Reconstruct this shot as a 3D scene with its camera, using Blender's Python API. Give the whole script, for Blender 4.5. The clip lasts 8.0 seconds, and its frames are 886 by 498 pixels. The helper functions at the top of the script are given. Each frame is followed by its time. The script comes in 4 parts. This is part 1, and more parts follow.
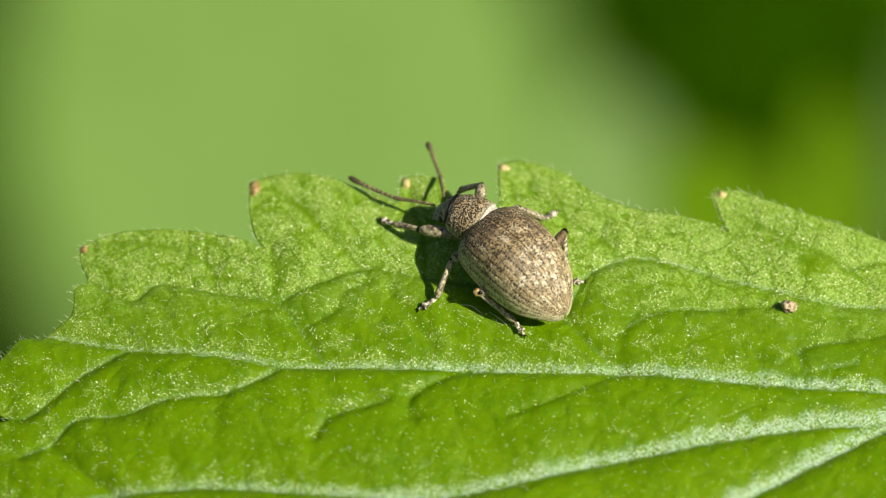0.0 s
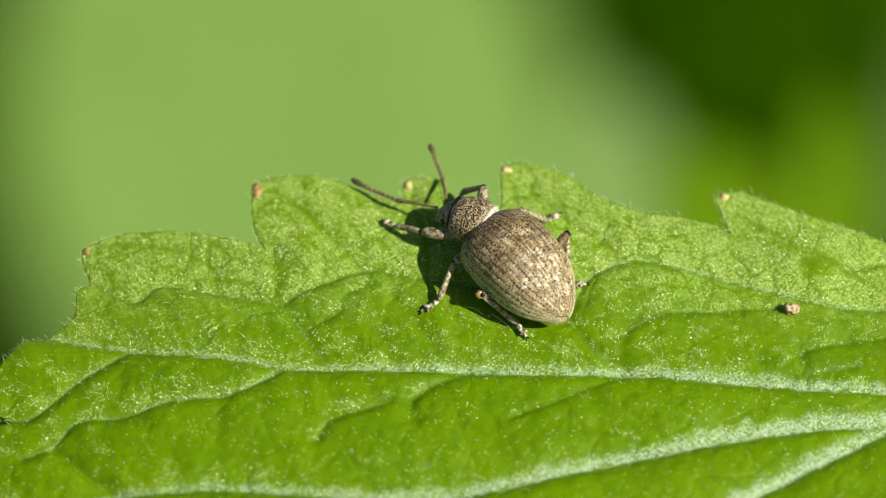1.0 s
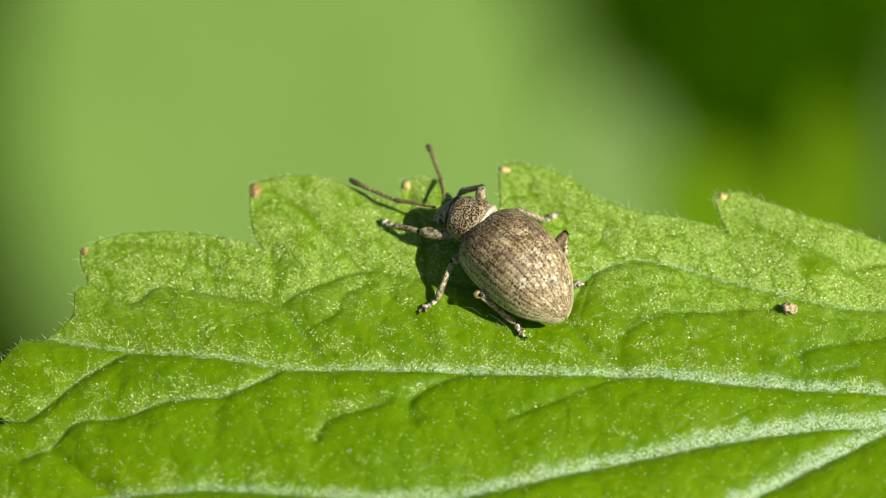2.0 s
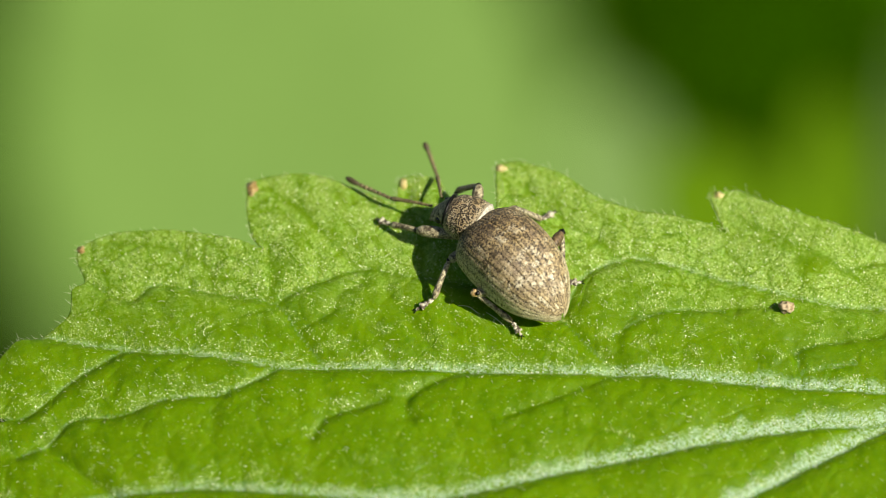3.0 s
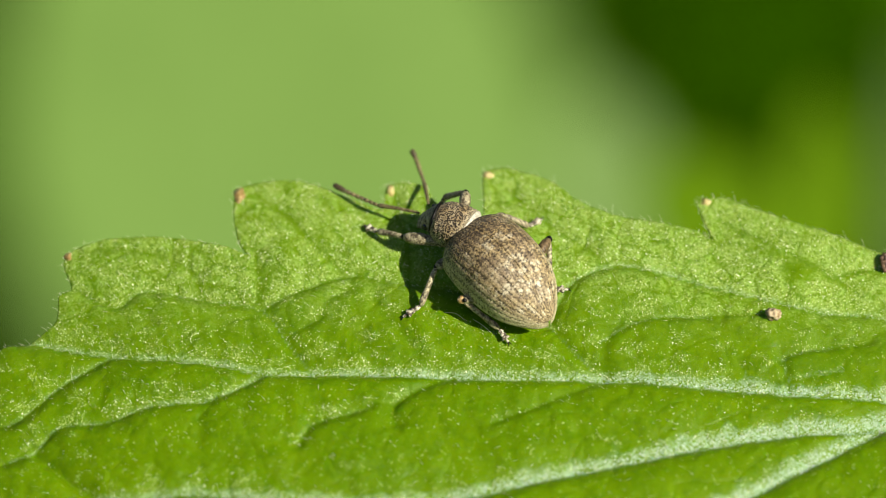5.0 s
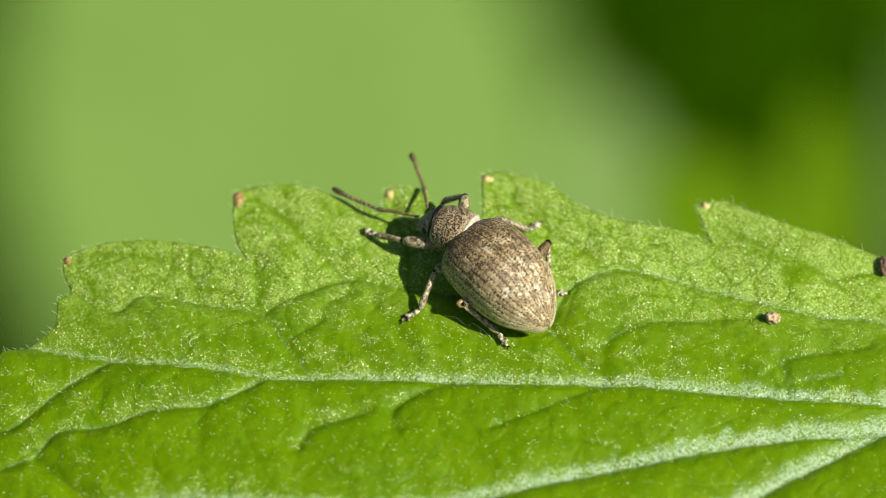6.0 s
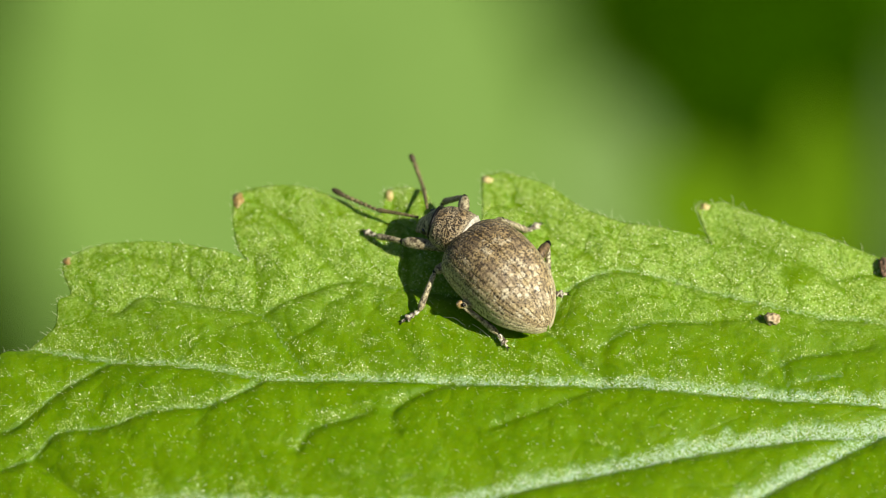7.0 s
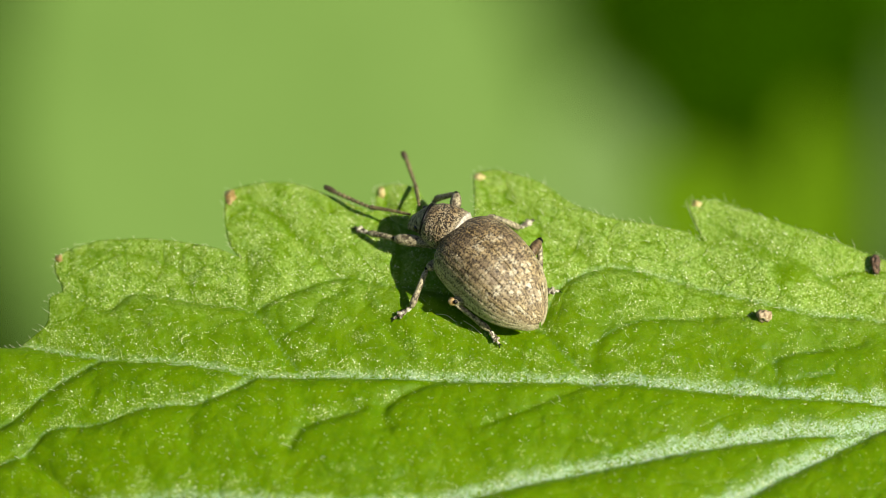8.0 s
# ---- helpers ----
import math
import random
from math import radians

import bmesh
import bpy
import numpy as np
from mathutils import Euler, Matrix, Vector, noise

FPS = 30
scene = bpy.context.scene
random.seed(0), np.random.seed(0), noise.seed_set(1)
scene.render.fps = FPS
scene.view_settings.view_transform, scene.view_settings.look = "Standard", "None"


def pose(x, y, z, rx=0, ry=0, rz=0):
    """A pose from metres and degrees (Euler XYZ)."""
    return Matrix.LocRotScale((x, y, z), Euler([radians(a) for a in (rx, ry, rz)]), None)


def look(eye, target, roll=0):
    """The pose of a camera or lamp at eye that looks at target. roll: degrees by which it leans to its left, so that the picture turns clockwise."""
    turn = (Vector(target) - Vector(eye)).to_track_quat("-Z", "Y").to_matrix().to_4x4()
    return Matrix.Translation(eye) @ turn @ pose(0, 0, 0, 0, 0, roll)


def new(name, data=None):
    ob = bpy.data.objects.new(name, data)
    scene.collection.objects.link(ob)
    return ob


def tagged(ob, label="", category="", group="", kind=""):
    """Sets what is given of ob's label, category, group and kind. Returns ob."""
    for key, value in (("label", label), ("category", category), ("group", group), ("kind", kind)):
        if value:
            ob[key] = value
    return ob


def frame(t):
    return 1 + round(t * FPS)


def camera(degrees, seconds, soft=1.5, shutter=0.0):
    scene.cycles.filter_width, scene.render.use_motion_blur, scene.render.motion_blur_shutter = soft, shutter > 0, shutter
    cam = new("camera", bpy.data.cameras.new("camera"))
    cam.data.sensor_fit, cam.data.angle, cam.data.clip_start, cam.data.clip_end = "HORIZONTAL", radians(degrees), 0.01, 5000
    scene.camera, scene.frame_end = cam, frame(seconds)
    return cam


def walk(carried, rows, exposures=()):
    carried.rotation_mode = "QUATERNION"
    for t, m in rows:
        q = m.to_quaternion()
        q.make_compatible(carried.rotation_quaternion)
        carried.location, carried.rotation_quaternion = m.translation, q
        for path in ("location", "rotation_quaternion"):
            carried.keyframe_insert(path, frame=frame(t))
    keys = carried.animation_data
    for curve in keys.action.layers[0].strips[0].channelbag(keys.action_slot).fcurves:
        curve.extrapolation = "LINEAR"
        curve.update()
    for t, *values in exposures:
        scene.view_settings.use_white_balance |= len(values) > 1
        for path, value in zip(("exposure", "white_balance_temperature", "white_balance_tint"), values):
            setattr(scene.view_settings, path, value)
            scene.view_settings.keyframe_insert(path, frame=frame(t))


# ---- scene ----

MM = 0.001
cam = camera(8.275, 8.0, soft=0.75)

# ---- camera path: a slow sideways drift, looking 30 degrees down on the leaf ----
SPOT = Vector((0, 0, 0.45))
AHEAD = Vector((0, math.cos(radians(30)), -math.sin(radians(30))))
UPWARD = Vector((0, math.sin(radians(30)), math.cos(radians(30))))
REACH = 0.22
DRIFT = [
    (0.0, 0.000, 0.000), (0.2, -0.055, 0.047), (0.5, -0.063, 0.089), (0.7, -0.069, 0.095), (1.0, -0.087, 0.077),
    (1.2, -0.091, 0.044), (1.5, -0.059, 0.040), (1.7, -0.039, 0.075), (2.8, 0.055, 0.050), (3.0, 0.098, 0.022),
    (3.2, 0.165, 0.025), (3.5, 0.093, -0.039), (3.7, 0.082, -0.048), (4.0, 0.217, -0.030), (4.2, 0.396, 0.097),
    (4.5, 0.555, 0.270), (4.7, 0.545, 0.268), (5.8, 0.640, 0.350), (6.0, 0.592, 0.402), (6.2, 0.556, 0.430),
    (6.5, 0.472, 0.443), (6.7, 0.557, 0.434), (7.0, 0.603, 0.436), (7.2, 0.670, 0.420), (7.5, 0.735, 0.422),
    (7.7, 0.845, 0.415), (8.0, 0.893, 0.329),
]


def eye_row(t, right, up):
    off = Vector((right * MM, 0, 0)) + UPWARD * (up * MM)
    return t, look(SPOT - AHEAD * REACH + off, SPOT + off)


walk(cam, [eye_row(*row) for row in DRIFT], exposures=[(0.0, 0.40, 6750, 7), (8.0, 0.40, 6750, 7)])
cam.data.dof.use_dof = True
cam.data.dof.focus_distance = REACH - 0.0016
cam.data.dof.aperture_fstop = 29.0

# ---- sun and sky ----
# to the sun: leaf-wise 0.64 to the right, 0.24 towards the eye, 0.73 up
SUN = (Euler((radians(28), 0, 0)).to_matrix() @ Vector((0.636, -0.24, 0.735))).normalized()
world = bpy.data.worlds.new("sky")
scene.world = world
world.use_nodes = True
sky = world.node_tree.nodes.new("ShaderNodeTexSky")
sky.sky_type = "NISHITA"
sky.sun_disc = False
sky.sun_elevation = math.asin(SUN.z)
sky.sun_rotation = math.atan2(SUN.x, SUN.y)
back = world.node_tree.nodes["Background"]
back.inputs["Strength"].default_value = 0.05
world.node_tree.links.new(sky.outputs[0], back.inputs["Color"])
lamp = bpy.data.lights.new("sun", "SUN")
lamp.energy = 5.0
lamp.angle = radians(0.53)
lamp.color = (1.0, 0.95, 0.86)
sun = new("sun", lamp)
sun.matrix_world = look(SUN * 5, (0, 0, 0))


# ---- materials ----
class Nodes:
    """Short hand for wiring a node material."""

    def __init__(self, name):
        self.m = bpy.data.materials.new(name)
        self.m.use_nodes = True
        self.t = self.m.node_tree
        self.p = self.t.nodes["Principled BSDF"]
        self.out = self.t.nodes["Material Output"]
        self.xyz = self.add("ShaderNodeTexCoord").outputs["Object"]

    def add(self, kind):
        return self.t.nodes.new(kind)

    def put(self, socket, value):
        if isinstance(value, bpy.types.NodeSocket):
            self.t.links.new(value, socket)
        elif isinstance(value, tuple) and len(value) == 3 and socket.type == "RGBA":
            socket.default_value = (*value, 1)
        else:
            socket.default_value = value

    def noise(self, size, detail=3, rough=0.55, at=None):
        """Noise whose blobs are about size millimetres wide."""
        n = self.add("ShaderNodeTexNoise")
        self.put(n.inputs["Vector"], at or self.xyz)
        n.inputs["Scale"].default_value = 1000.0 / size
        n.inputs["Detail"].default_value = detail
        n.inputs["Roughness"].default_value = rough
        return n.outputs["Fac"]

    def cells(self, size, out="Distance", feature="F1", at=None):
        n = self.add("ShaderNodeTexVoronoi")
        n.feature = feature
        self.put(n.inputs["Vector"], at or self.xyz)
        n.inputs["Scale"].default_value = 1000.0 / size
        return n.outputs[out]

    def math(self, op, a, b=0.0, c=0.0):
        n = self.add("ShaderNodeMath")
        n.operation = op
        for s, v in zip(n.inputs, (a, b, c)):
            self.put(s, v)
        return n.outputs[0]

    def span(self, x, lo, hi, a=0.0, b=1.0):
        n = self.add("ShaderNodeMapRange")
        for s, v in zip(n.inputs, (x, lo, hi, a, b)):
            self.put(s, v)
        return n.outputs[0]

    def mix(self, f, a, b, way="MIX"):
        n = self.add("ShaderNodeMix")
        n.data_type, n.blend_type = "RGBA", way
        self.put(n.inputs[0], f)
        self.put(n.inputs[6], a)
        self.put(n.inputs[7], b)
        return n.outputs[2]

    def bump(self, height, depth, strength=1.0, under=None):
        """Relief whose full height is depth millimetres."""
        n = self.add("ShaderNodeBump")
        n.inputs["Strength"].default_value = strength
        n.inputs["Distance"].default_value = depth * MM
        self.put(n.inputs["Height"], height)
        if under:
            self.put(n.inputs["Normal"], under)
        return n.outputs[0]

    def done(self, color=None, rough=None, normal=None, spec=None, see_through=0.0, see_color=None):
        p = self.p
        if color is not None:
            self.put(p.inputs["Base Color"], color)
        if rough is not None:
            self.put(p.inputs["Roughness"], rough)
        if normal is not None:
            self.put(p.inputs["Normal"], normal)
        if spec is not None:
            self.put(p.inputs["Specular IOR Level"], spec)
        if see_through:
            tr = self.add("ShaderNodeBsdfTranslucent")
            self.put(tr.inputs["Color"], see_color if see_color is not None else color)
            mixer = self.add("ShaderNodeMixShader")
            self.put(mixer.inputs[0], see_through)
            self.t.links.new(p.outputs[0], mixer.inputs[1])
            self.t.links.new(tr.outputs[0], mixer.inputs[2])
            self.t.links.new(mixer.outputs[0], self.out.inputs[0])
        return self.m


def leaf_material():
    n = Nodes("leaf_green")
    veined = n.add("ShaderNodeAttribute")
    veined.attribute_name = "vein"
    downy = n.add("ShaderNodeAttribute")
    downy.attribute_name = "felt"
    sheen = n.add("ShaderNodeAttribute")
    sheen.attribute_name = "sheen_strip"
    clump = n.add("ShaderNodeAttribute")
    clump.attribute_name = "clump"
    fine = n.noise(0.16, 2)
    speckle = n.noise(0.10, 3, 0.75)
    c = n.mix(n.span(n.noise(4.0, 3), 0.35, 0.65), (0.113, 0.224, 0.0002), (0.148, 0.270, 0.0003))
    c = n.mix(n.span(n.noise(0.6, 3), 0.48, 0.64, 0.0, 0.6), c, (0.085, 0.185, 0.0002))
    c = n.mix(n.span(fine, 0.48, 0.68, 0.0, 0.45), c, (0.17, 0.30, 0.003))
    c = n.mix(n.math("MULTIPLY", veined.outputs["Fac"], 0.35), c, (0.09, 0.19, 0.001))
    # shallow creases of the finest vein net
    wander = n.add("ShaderNodeMix")
    wander.data_type = "VECTOR"
    wander.inputs[0].default_value = 0.0007
    n.put(wander.inputs[4], n.xyz)
    wobble = n.add("ShaderNodeTexNoise")
    wobble.inputs["Scale"].default_value = 900
    n.put(wobble.inputs["Vector"], n.xyz)
    n.put(wander.inputs[5], wobble.outputs["Color"])
    crease = n.cells(1.5, "Distance", "DISTANCE_TO_EDGE", wander.outputs[1])
    net = n.span(crease, 0.0, 0.10)
    clad = n.math("MULTIPLY", n.span(crease, 0.012, 0.05, 0.35, 1.0), n.math("SUBTRACT", 1.0, n.math("MULTIPLY", veined.outputs["Fac"], 0.9)))
    # pale lobe down; clumped flecks and strips beside veins paint glints and sheen
    fleck = n.math("ADD", n.math("MULTIPLY", speckle, 0.62), n.math("MULTIPLY", n.noise(0.4, 4, 0.65), 0.38))
    patch = n.span(n.math("ADD", clump.outputs["Fac"], n.math("MULTIPLY", n.noise(0.25, 4, 0.75), 1.5)), 0.85, 1.55)
    patch = n.math("MULTIPLY", patch, clad)
    c = n.mix(n.math("MULTIPLY", patch, n.span(speckle, 0.44, 0.58, 0.05, 0.35)), c, (0.33, 0.50, 0.05))
    c = n.mix(n.math("MULTIPLY", n.math("MULTIPLY", n.span(downy.outputs["Fac"], 0.0, 0.5), clad), n.span(fleck, 0.44, 0.57, 0.05, 0.90)), c, (0.35, 0.53, 0.095))
    # bluish sheen of sun and sky beside the veins, painted into the colour
    c = n.mix(n.math("MULTIPLY", n.span(sheen.outputs["Fac"], 0.12, 0.85), n.span(fleck, 0.43, 0.56, 0.0, 0.80)), c, (0.44, 0.61, 0.38))
    # grains: glints painted pale on the tops of the skin's minute domed cells
    skin = n.add("ShaderNodeTexVoronoi")
    skin.inputs["Scale"].default_value = 1000.0 / 0.070
    shake = n.add("ShaderNodeMix")
    shake.data_type = "VECTOR"
    shake.inputs[0].default_value = 0.00006
    n.put(shake.inputs[4], n.xyz)
    quiver = n.add("ShaderNodeTexNoise")
    quiver.inputs["Scale"].default_value = 16000
    n.put(quiver.inputs["Vector"], n.xyz)
    n.put(shake.inputs[5], quiver.outputs["Color"])
    n.put(skin.inputs["Vector"], shake.outputs[1])
    rough_skin = n.add("ShaderNodeSeparateColor")
    n.put(rough_skin.inputs[0], skin.outputs["Color"])
    top = n.span(skin.outputs["Distance"], 0.22, 0.55, 1.0, 0.0)
    much = n.math("ADD", n.math("MULTIPLY", patch, 0.50), n.math("ADD", 0.045, n.math("MULTIPLY", sheen.outputs["Fac"], 0.5)))
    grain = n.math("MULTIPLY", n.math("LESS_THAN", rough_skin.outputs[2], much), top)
    c = n.mix(n.math("MULTIPLY", grain, n.span(rough_skin.outputs[1], 0.0, 1.0, 0.35, 1.0)), c, n.mix(n.span(sheen.outputs["Fac"], 0.1, 0.8), (0.52, 0.68, 0.17), (0.64, 0.80, 0.62)))
    nor = n.bump(net, 0.035, 0.5, n.bump(n.noise(0.6, 2), 0.05, 0.8))
    dome = n.math("MULTIPLY", n.math("SUBTRACT", 1.0, skin.outputs["Distance"]), n.span(rough_skin.outputs[0], 0.0, 1.0, 0.35, 1.0))
    stand = n.span(patch, 0.0, 1.0, 0.30, 1.0)
    wax = n.bump(n.math("MULTIPLY", dome, stand), 0.085, 1.0, nor)
    wax = n.bump(n.math("MULTIPLY", n.noise(0.045, 2, 0.6), stand), 0.035, 1.0, wax)
    nor = n.bump(n.math("MULTIPLY", dome, stand), 0.038, 1.0, nor)
    n.put(n.p.inputs["Coat Weight"], n.span(patch, 0.0, 1.0, 0.12, 0.55))
    n.put(n.p.inputs["Coat Roughness"], n.span(rough_skin.outputs[1], 0.0, 1.0, 0.16, 0.34))
    n.put(n.p.inputs["Coat Normal"], wax)
    # light wanders a little way inside the blade
    n.p.inputs["Subsurface Weight"].default_value = 0.30
    n.p.inputs["Subsurface Radius"].default_value = (0.45, 1.0, 0.08)
    n.p.inputs["Subsurface Scale"].default_value = 0.3 * MM
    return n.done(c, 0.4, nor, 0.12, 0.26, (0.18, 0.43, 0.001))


def hair_material():
    n = Nodes("hair_silver")
    return n.done(n.mix(n.noise(1.0), (0.74, 0.78, 0.46), (0.90, 0.90, 0.66)), 0.25, None, 0.8, 0.3, (0.8, 0.85, 0.5))


def bristle_material():
    n = Nodes("bristle_pale")
    each = n.add("ShaderNodeNewGeometry").outputs["Random Per Island"]
    # some stubs nearly white: the sparkle is put into their colour
    c = n.mix(n.span(each, 0.2, 0.9), (0.36, 0.53, 0.06), (0.84, 0.92, 0.50))
    return n.done(c, n.span(n.noise(0.3), 0.3, 0.7, 0.18, 0.4), None, 0.8)


def tip_material(name, a, b):
    n = Nodes(name)
    c = n.mix(n.span(n.noise(0.2), 0.35, 0.65), a, b)
    return n.done(c, 0.45, n.bump(n.noise(0.08), 0.02), 0.4, 0.2)


def elytra_material():
    n = Nodes("scaled_elytra")
    rows = n.add("ShaderNodeUVMap")
    rows.uv_map = "rows"
    sep = n.add("ShaderNodeSeparateXYZ")
    n.put(sep.inputs[0], rows.outputs["UV"])
    across, along = sep.outputs[0], sep.outputs[1]
    # grooves between the ribs, each a chain of bare dark pits
    bent = n.math("ADD", across, n.math("MULTIPLY", n.math("SUBTRACT", n.noise(0.13, 4, 0.7), 0.5), 1.25))
    rib = n.math("FLOOR", n.math("ADD", across, 0.5))
    a = n.math("ABSOLUTE", n.math("SUBTRACT", n.math("FRACT", bent), 0.5))
    step = n.math("ADD", n.math("MULTIPLY", along, 1.05), n.math("MULTIPLY", n.noise(0.4), 1.6))
    step = n.math("ADD", step, n.math("MULTIPLY", n.math("FLOOR", bent), 0.37))
    v = n.math("ABSOLUTE", n.math("SUBTRACT", n.math("FRACT", step), 0.5))
    groove = n.span(a, 0.04, 0.20, 1.0, 0.0)
    pit = n.span(n.math("ADD", n.math("POWER", a, 2.0), n.math("MULTIPLY", n.math("POWER", v, 2.0), 0.45)), 0.018, 0.058, 1.0, 0.0)
    pit = n.math("MULTIPLY", pit, n.span(n.noise(0.35, 3), 0.42, 0.56, 0.15, 1.0))
    # single scales
    rnd = n.add("ShaderNodeSeparateColor")
    n.put(rnd.inputs[0], n.cells(0.052, "Color"))
    # long blotches that keep to one rib
    spot = n.add("ShaderNodeCombineXYZ")
    n.put(spot.inputs[0], n.math("MULTIPLY", rib, 5.3))
    n.put(spot.inputs[1], n.math("ADD", along, n.math("MULTIPLY", n.noise(0.15), 1.2)))
    length = n.add("ShaderNodeTexNoise")
    length.inputs["Scale"].default_value = 0.40
    length.inputs["Detail"].default_value = 2
    n.put(length.inputs["Vector"], spot.outputs[0])
    tone = n.math("ADD", n.math("MULTIPLY", length.outputs["Fac"], 0.62), n.math("MULTIPLY", n.noise(0.5, 5, 0.7), 0.38))
    c = n.mix(rnd.outputs[0], (0.265, 0.192, 0.092), (0.59, 0.465, 0.25))
    # greyish bloom over the middle of the back
    c = n.mix(n.span(n.noise(1.1, 4, 0.6), 0.46, 0.62, 0.0, 0.45), c, n.mix(rnd.outputs[1], (0.23, 0.185, 0.135), (0.46, 0.39, 0.30)))
    # golden brown towards the front
    front = n.span(n.math("ADD", along, n.math("MULTIPLY", n.noise(0.6, 5, 0.65), 34.0)), 14.0, 46.0, 1.0, 0.0)
    c = n.mix(n.math("MULTIPLY", front, 0.92), c, n.mix(rnd.outputs[1], (0.100, 0.056, 0.014), (0.52, 0.350, 0.125)))
    cream = n.math("MULTIPLY", n.span(tone, 0.525, 0.570), n.span(front, 0.0, 0.9, 0.9, 0.15))
    c = n.mix(cream, c, n.mix(rnd.outputs[2], (0.50, 0.42, 0.25), (0.88, 0.80, 0.60)))
    c = n.mix(n.span(tone, 0.47, 0.43, 0.0, 0.55), c, n.mix(rnd.outputs[1], (0.060, 0.040, 0.024), (0.20, 0.135, 0.08)))
    # cream flanks, their colour lightened further for light bounced off the leaf
    side = n.span(across, 4.9, 8.0, 0.0, 0.85)
    c = n.mix(side, c, n.mix(rnd.outputs[2], (0.42, 0.35, 0.18), (0.76, 0.68, 0.44)))
    # scattered dark scales, thickest in front
    dot = n.math("ADD", n.math("MULTIPLY", n.cells(0.070), 0.9), n.math("ADD", n.math("MULTIPLY", n.noise(0.085, 2, 0.6), 0.62), n.math("MULTIPLY", n.noise(0.55, 3, 0.6), 0.40)))
    dot = n.math("SUBTRACT", dot, n.math("MULTIPLY", front, 0.26))
    dot = n.math("ADD", dot, n.math("MULTIPLY", side, 0.15))
    dot = n.math("SUBTRACT", dot, n.math("MULTIPLY", groove, 0.05))
    c = n.mix(n.span(dot, 0.735, 0.835, 0.86, 0.0), c, (0.030, 0.020, 0.012))
    c = n.mix(n.math("MULTIPLY", groove, n.span(front, 0.0, 1.0, 0.34, 0.05)), c, (0.10, 0.068, 0.040))
    c = n.mix(n.math("MULTIPLY", pit, n.span(front, 0.0, 1.0, 0.85, 0.9)), c, (0.028, 0.018, 0.012))
    nor = n.bump(n.math("SUBTRACT", 1.0, n.cells(0.052)), 0.018, 0.9)
    nor = n.bump(pit, -0.03, 0.8, nor)
    return n.done(c, n.span(rnd.outputs[2], 0.0, 1.0, 0.34, 0.6), nor, 0.45)


def pronotum_material():
    n = Nodes("scaled_pronotum")
    rnd = n.add("ShaderNodeSeparateColor")
    n.put(rnd.inputs[0], n.cells(0.05, "Color"))
    where = n.add("ShaderNodeSeparateXYZ")
    n.put(where.inputs[0], n.xyz)
    # bare black pits, thick on the back, few along the pale hind edge and low on the sides
    bald = n.math("MULTIPLY", n.span(where.outputs[1], 2.16 * MM, 2.48 * MM), n.span(where.outputs[2], 0.95 * MM, 1.35 * MM, 0.25, 1.0))
    c = n.mix(rnd.outputs[0], (0.28, 0.215, 0.115), (0.60, 0.52, 0.35))
    c = n.mix(n.math("MULTIPLY", n.span(n.noise(0.5), 0.35, 0.6, 0.2, 0.9), bald), c, n.mix(rnd.outputs[1], (0.15, 0.095, 0.036), (0.40, 0.29, 0.14)))
    pits = n.math("ADD", n.cells(0.058), n.math("MULTIPLY", n.noise(0.10, 3, 0.7), 0.9))
    spot = n.span(n.math("SUBTRACT", pits, n.math("MULTIPLY", bald, 0.24)), 0.68, 0.80, 1.0, 0.0)
    c = n.mix(n.math("MULTIPLY", spot, 0.94), c, (0.016, 0.011, 0.008))
    # a fringe of whitish scales along the hind edge
    c = n.mix(n.span(where.outputs[1], 2.21 * MM, 2.13 * MM, 0.0, 0.6), c, n.mix(rnd.outputs[2], (0.44, 0.41, 0.32), (0.78, 0.76, 0.68)))
    nor = n.bump(spot, -0.03, 0.8, n.bump(n.math("SUBTRACT", 1.0, n.cells(0.05)), 0.016, 0.9))
    return n.done(c, 0.5, nor, 0.35)


def leg_material():
    n = Nodes("scaled_leg")
    rnd = n.add("ShaderNodeSeparateColor")
    n.put(rnd.inputs[0], n.cells(0.045, "Color"))
    c = n.mix(rnd.outputs[0], (0.20, 0.165, 0.085), (0.56, 0.495, 0.31))
    c = n.mix(n.span(n.noise(0.3, 3), 0.48, 0.66, 0.0, 0.7), c, n.mix(rnd.outputs[1], (0.12, 0.085, 0.045), (0.32, 0.25, 0.15)))
    c = n.mix(n.span(n.noise(0.15, 4, 0.7), 0.51, 0.60, 0.0, 0.85), c, (0.042, 0.028, 0.016))
    dark = n.math("MULTIPLY", n.math("LESS_THAN", rnd.outputs[2], 0.24), n.span(n.cells(0.045), 0.35, 0.6, 1.0, 0.0))
    c = n.mix(n.math("MULTIPLY", dark, 0.85), c, (0.03, 0.02, 0.012))
    return n.done(c, 0.5, n.bump(n.cells(0.045), -0.014, 0.8), 0.4)


def foot_material():
    n = Nodes("pale_foot")
    rnd = n.add("ShaderNodeSeparateColor")
    n.put(rnd.inputs[0], n.cells(0.05, "Color"))
    c = n.mix(rnd.outputs[0], (0.34, 0.29, 0.19), (0.76, 0.71, 0.55))
    c = n.mix(n.span(n.noise(0.16, 3), 0.46, 0.54, 0.0, 0.9), c, (0.045, 0.026, 0.014))
    return n.done(c, 0.45, n.bump(n.cells(0.05), -0.016, 0.8), 0.4)


def plain_material(name, a, b, size, rough=0.5, relief=0.02, spec=0.4):
    n = Nodes(name)
    f = n.noise(size, 4)
    return n.done(n.mix(n.span(f, 0.35, 0.65), a, b), rough, n.bump(n.noise(size * 0.3, 3), relief, 0.8), spec)


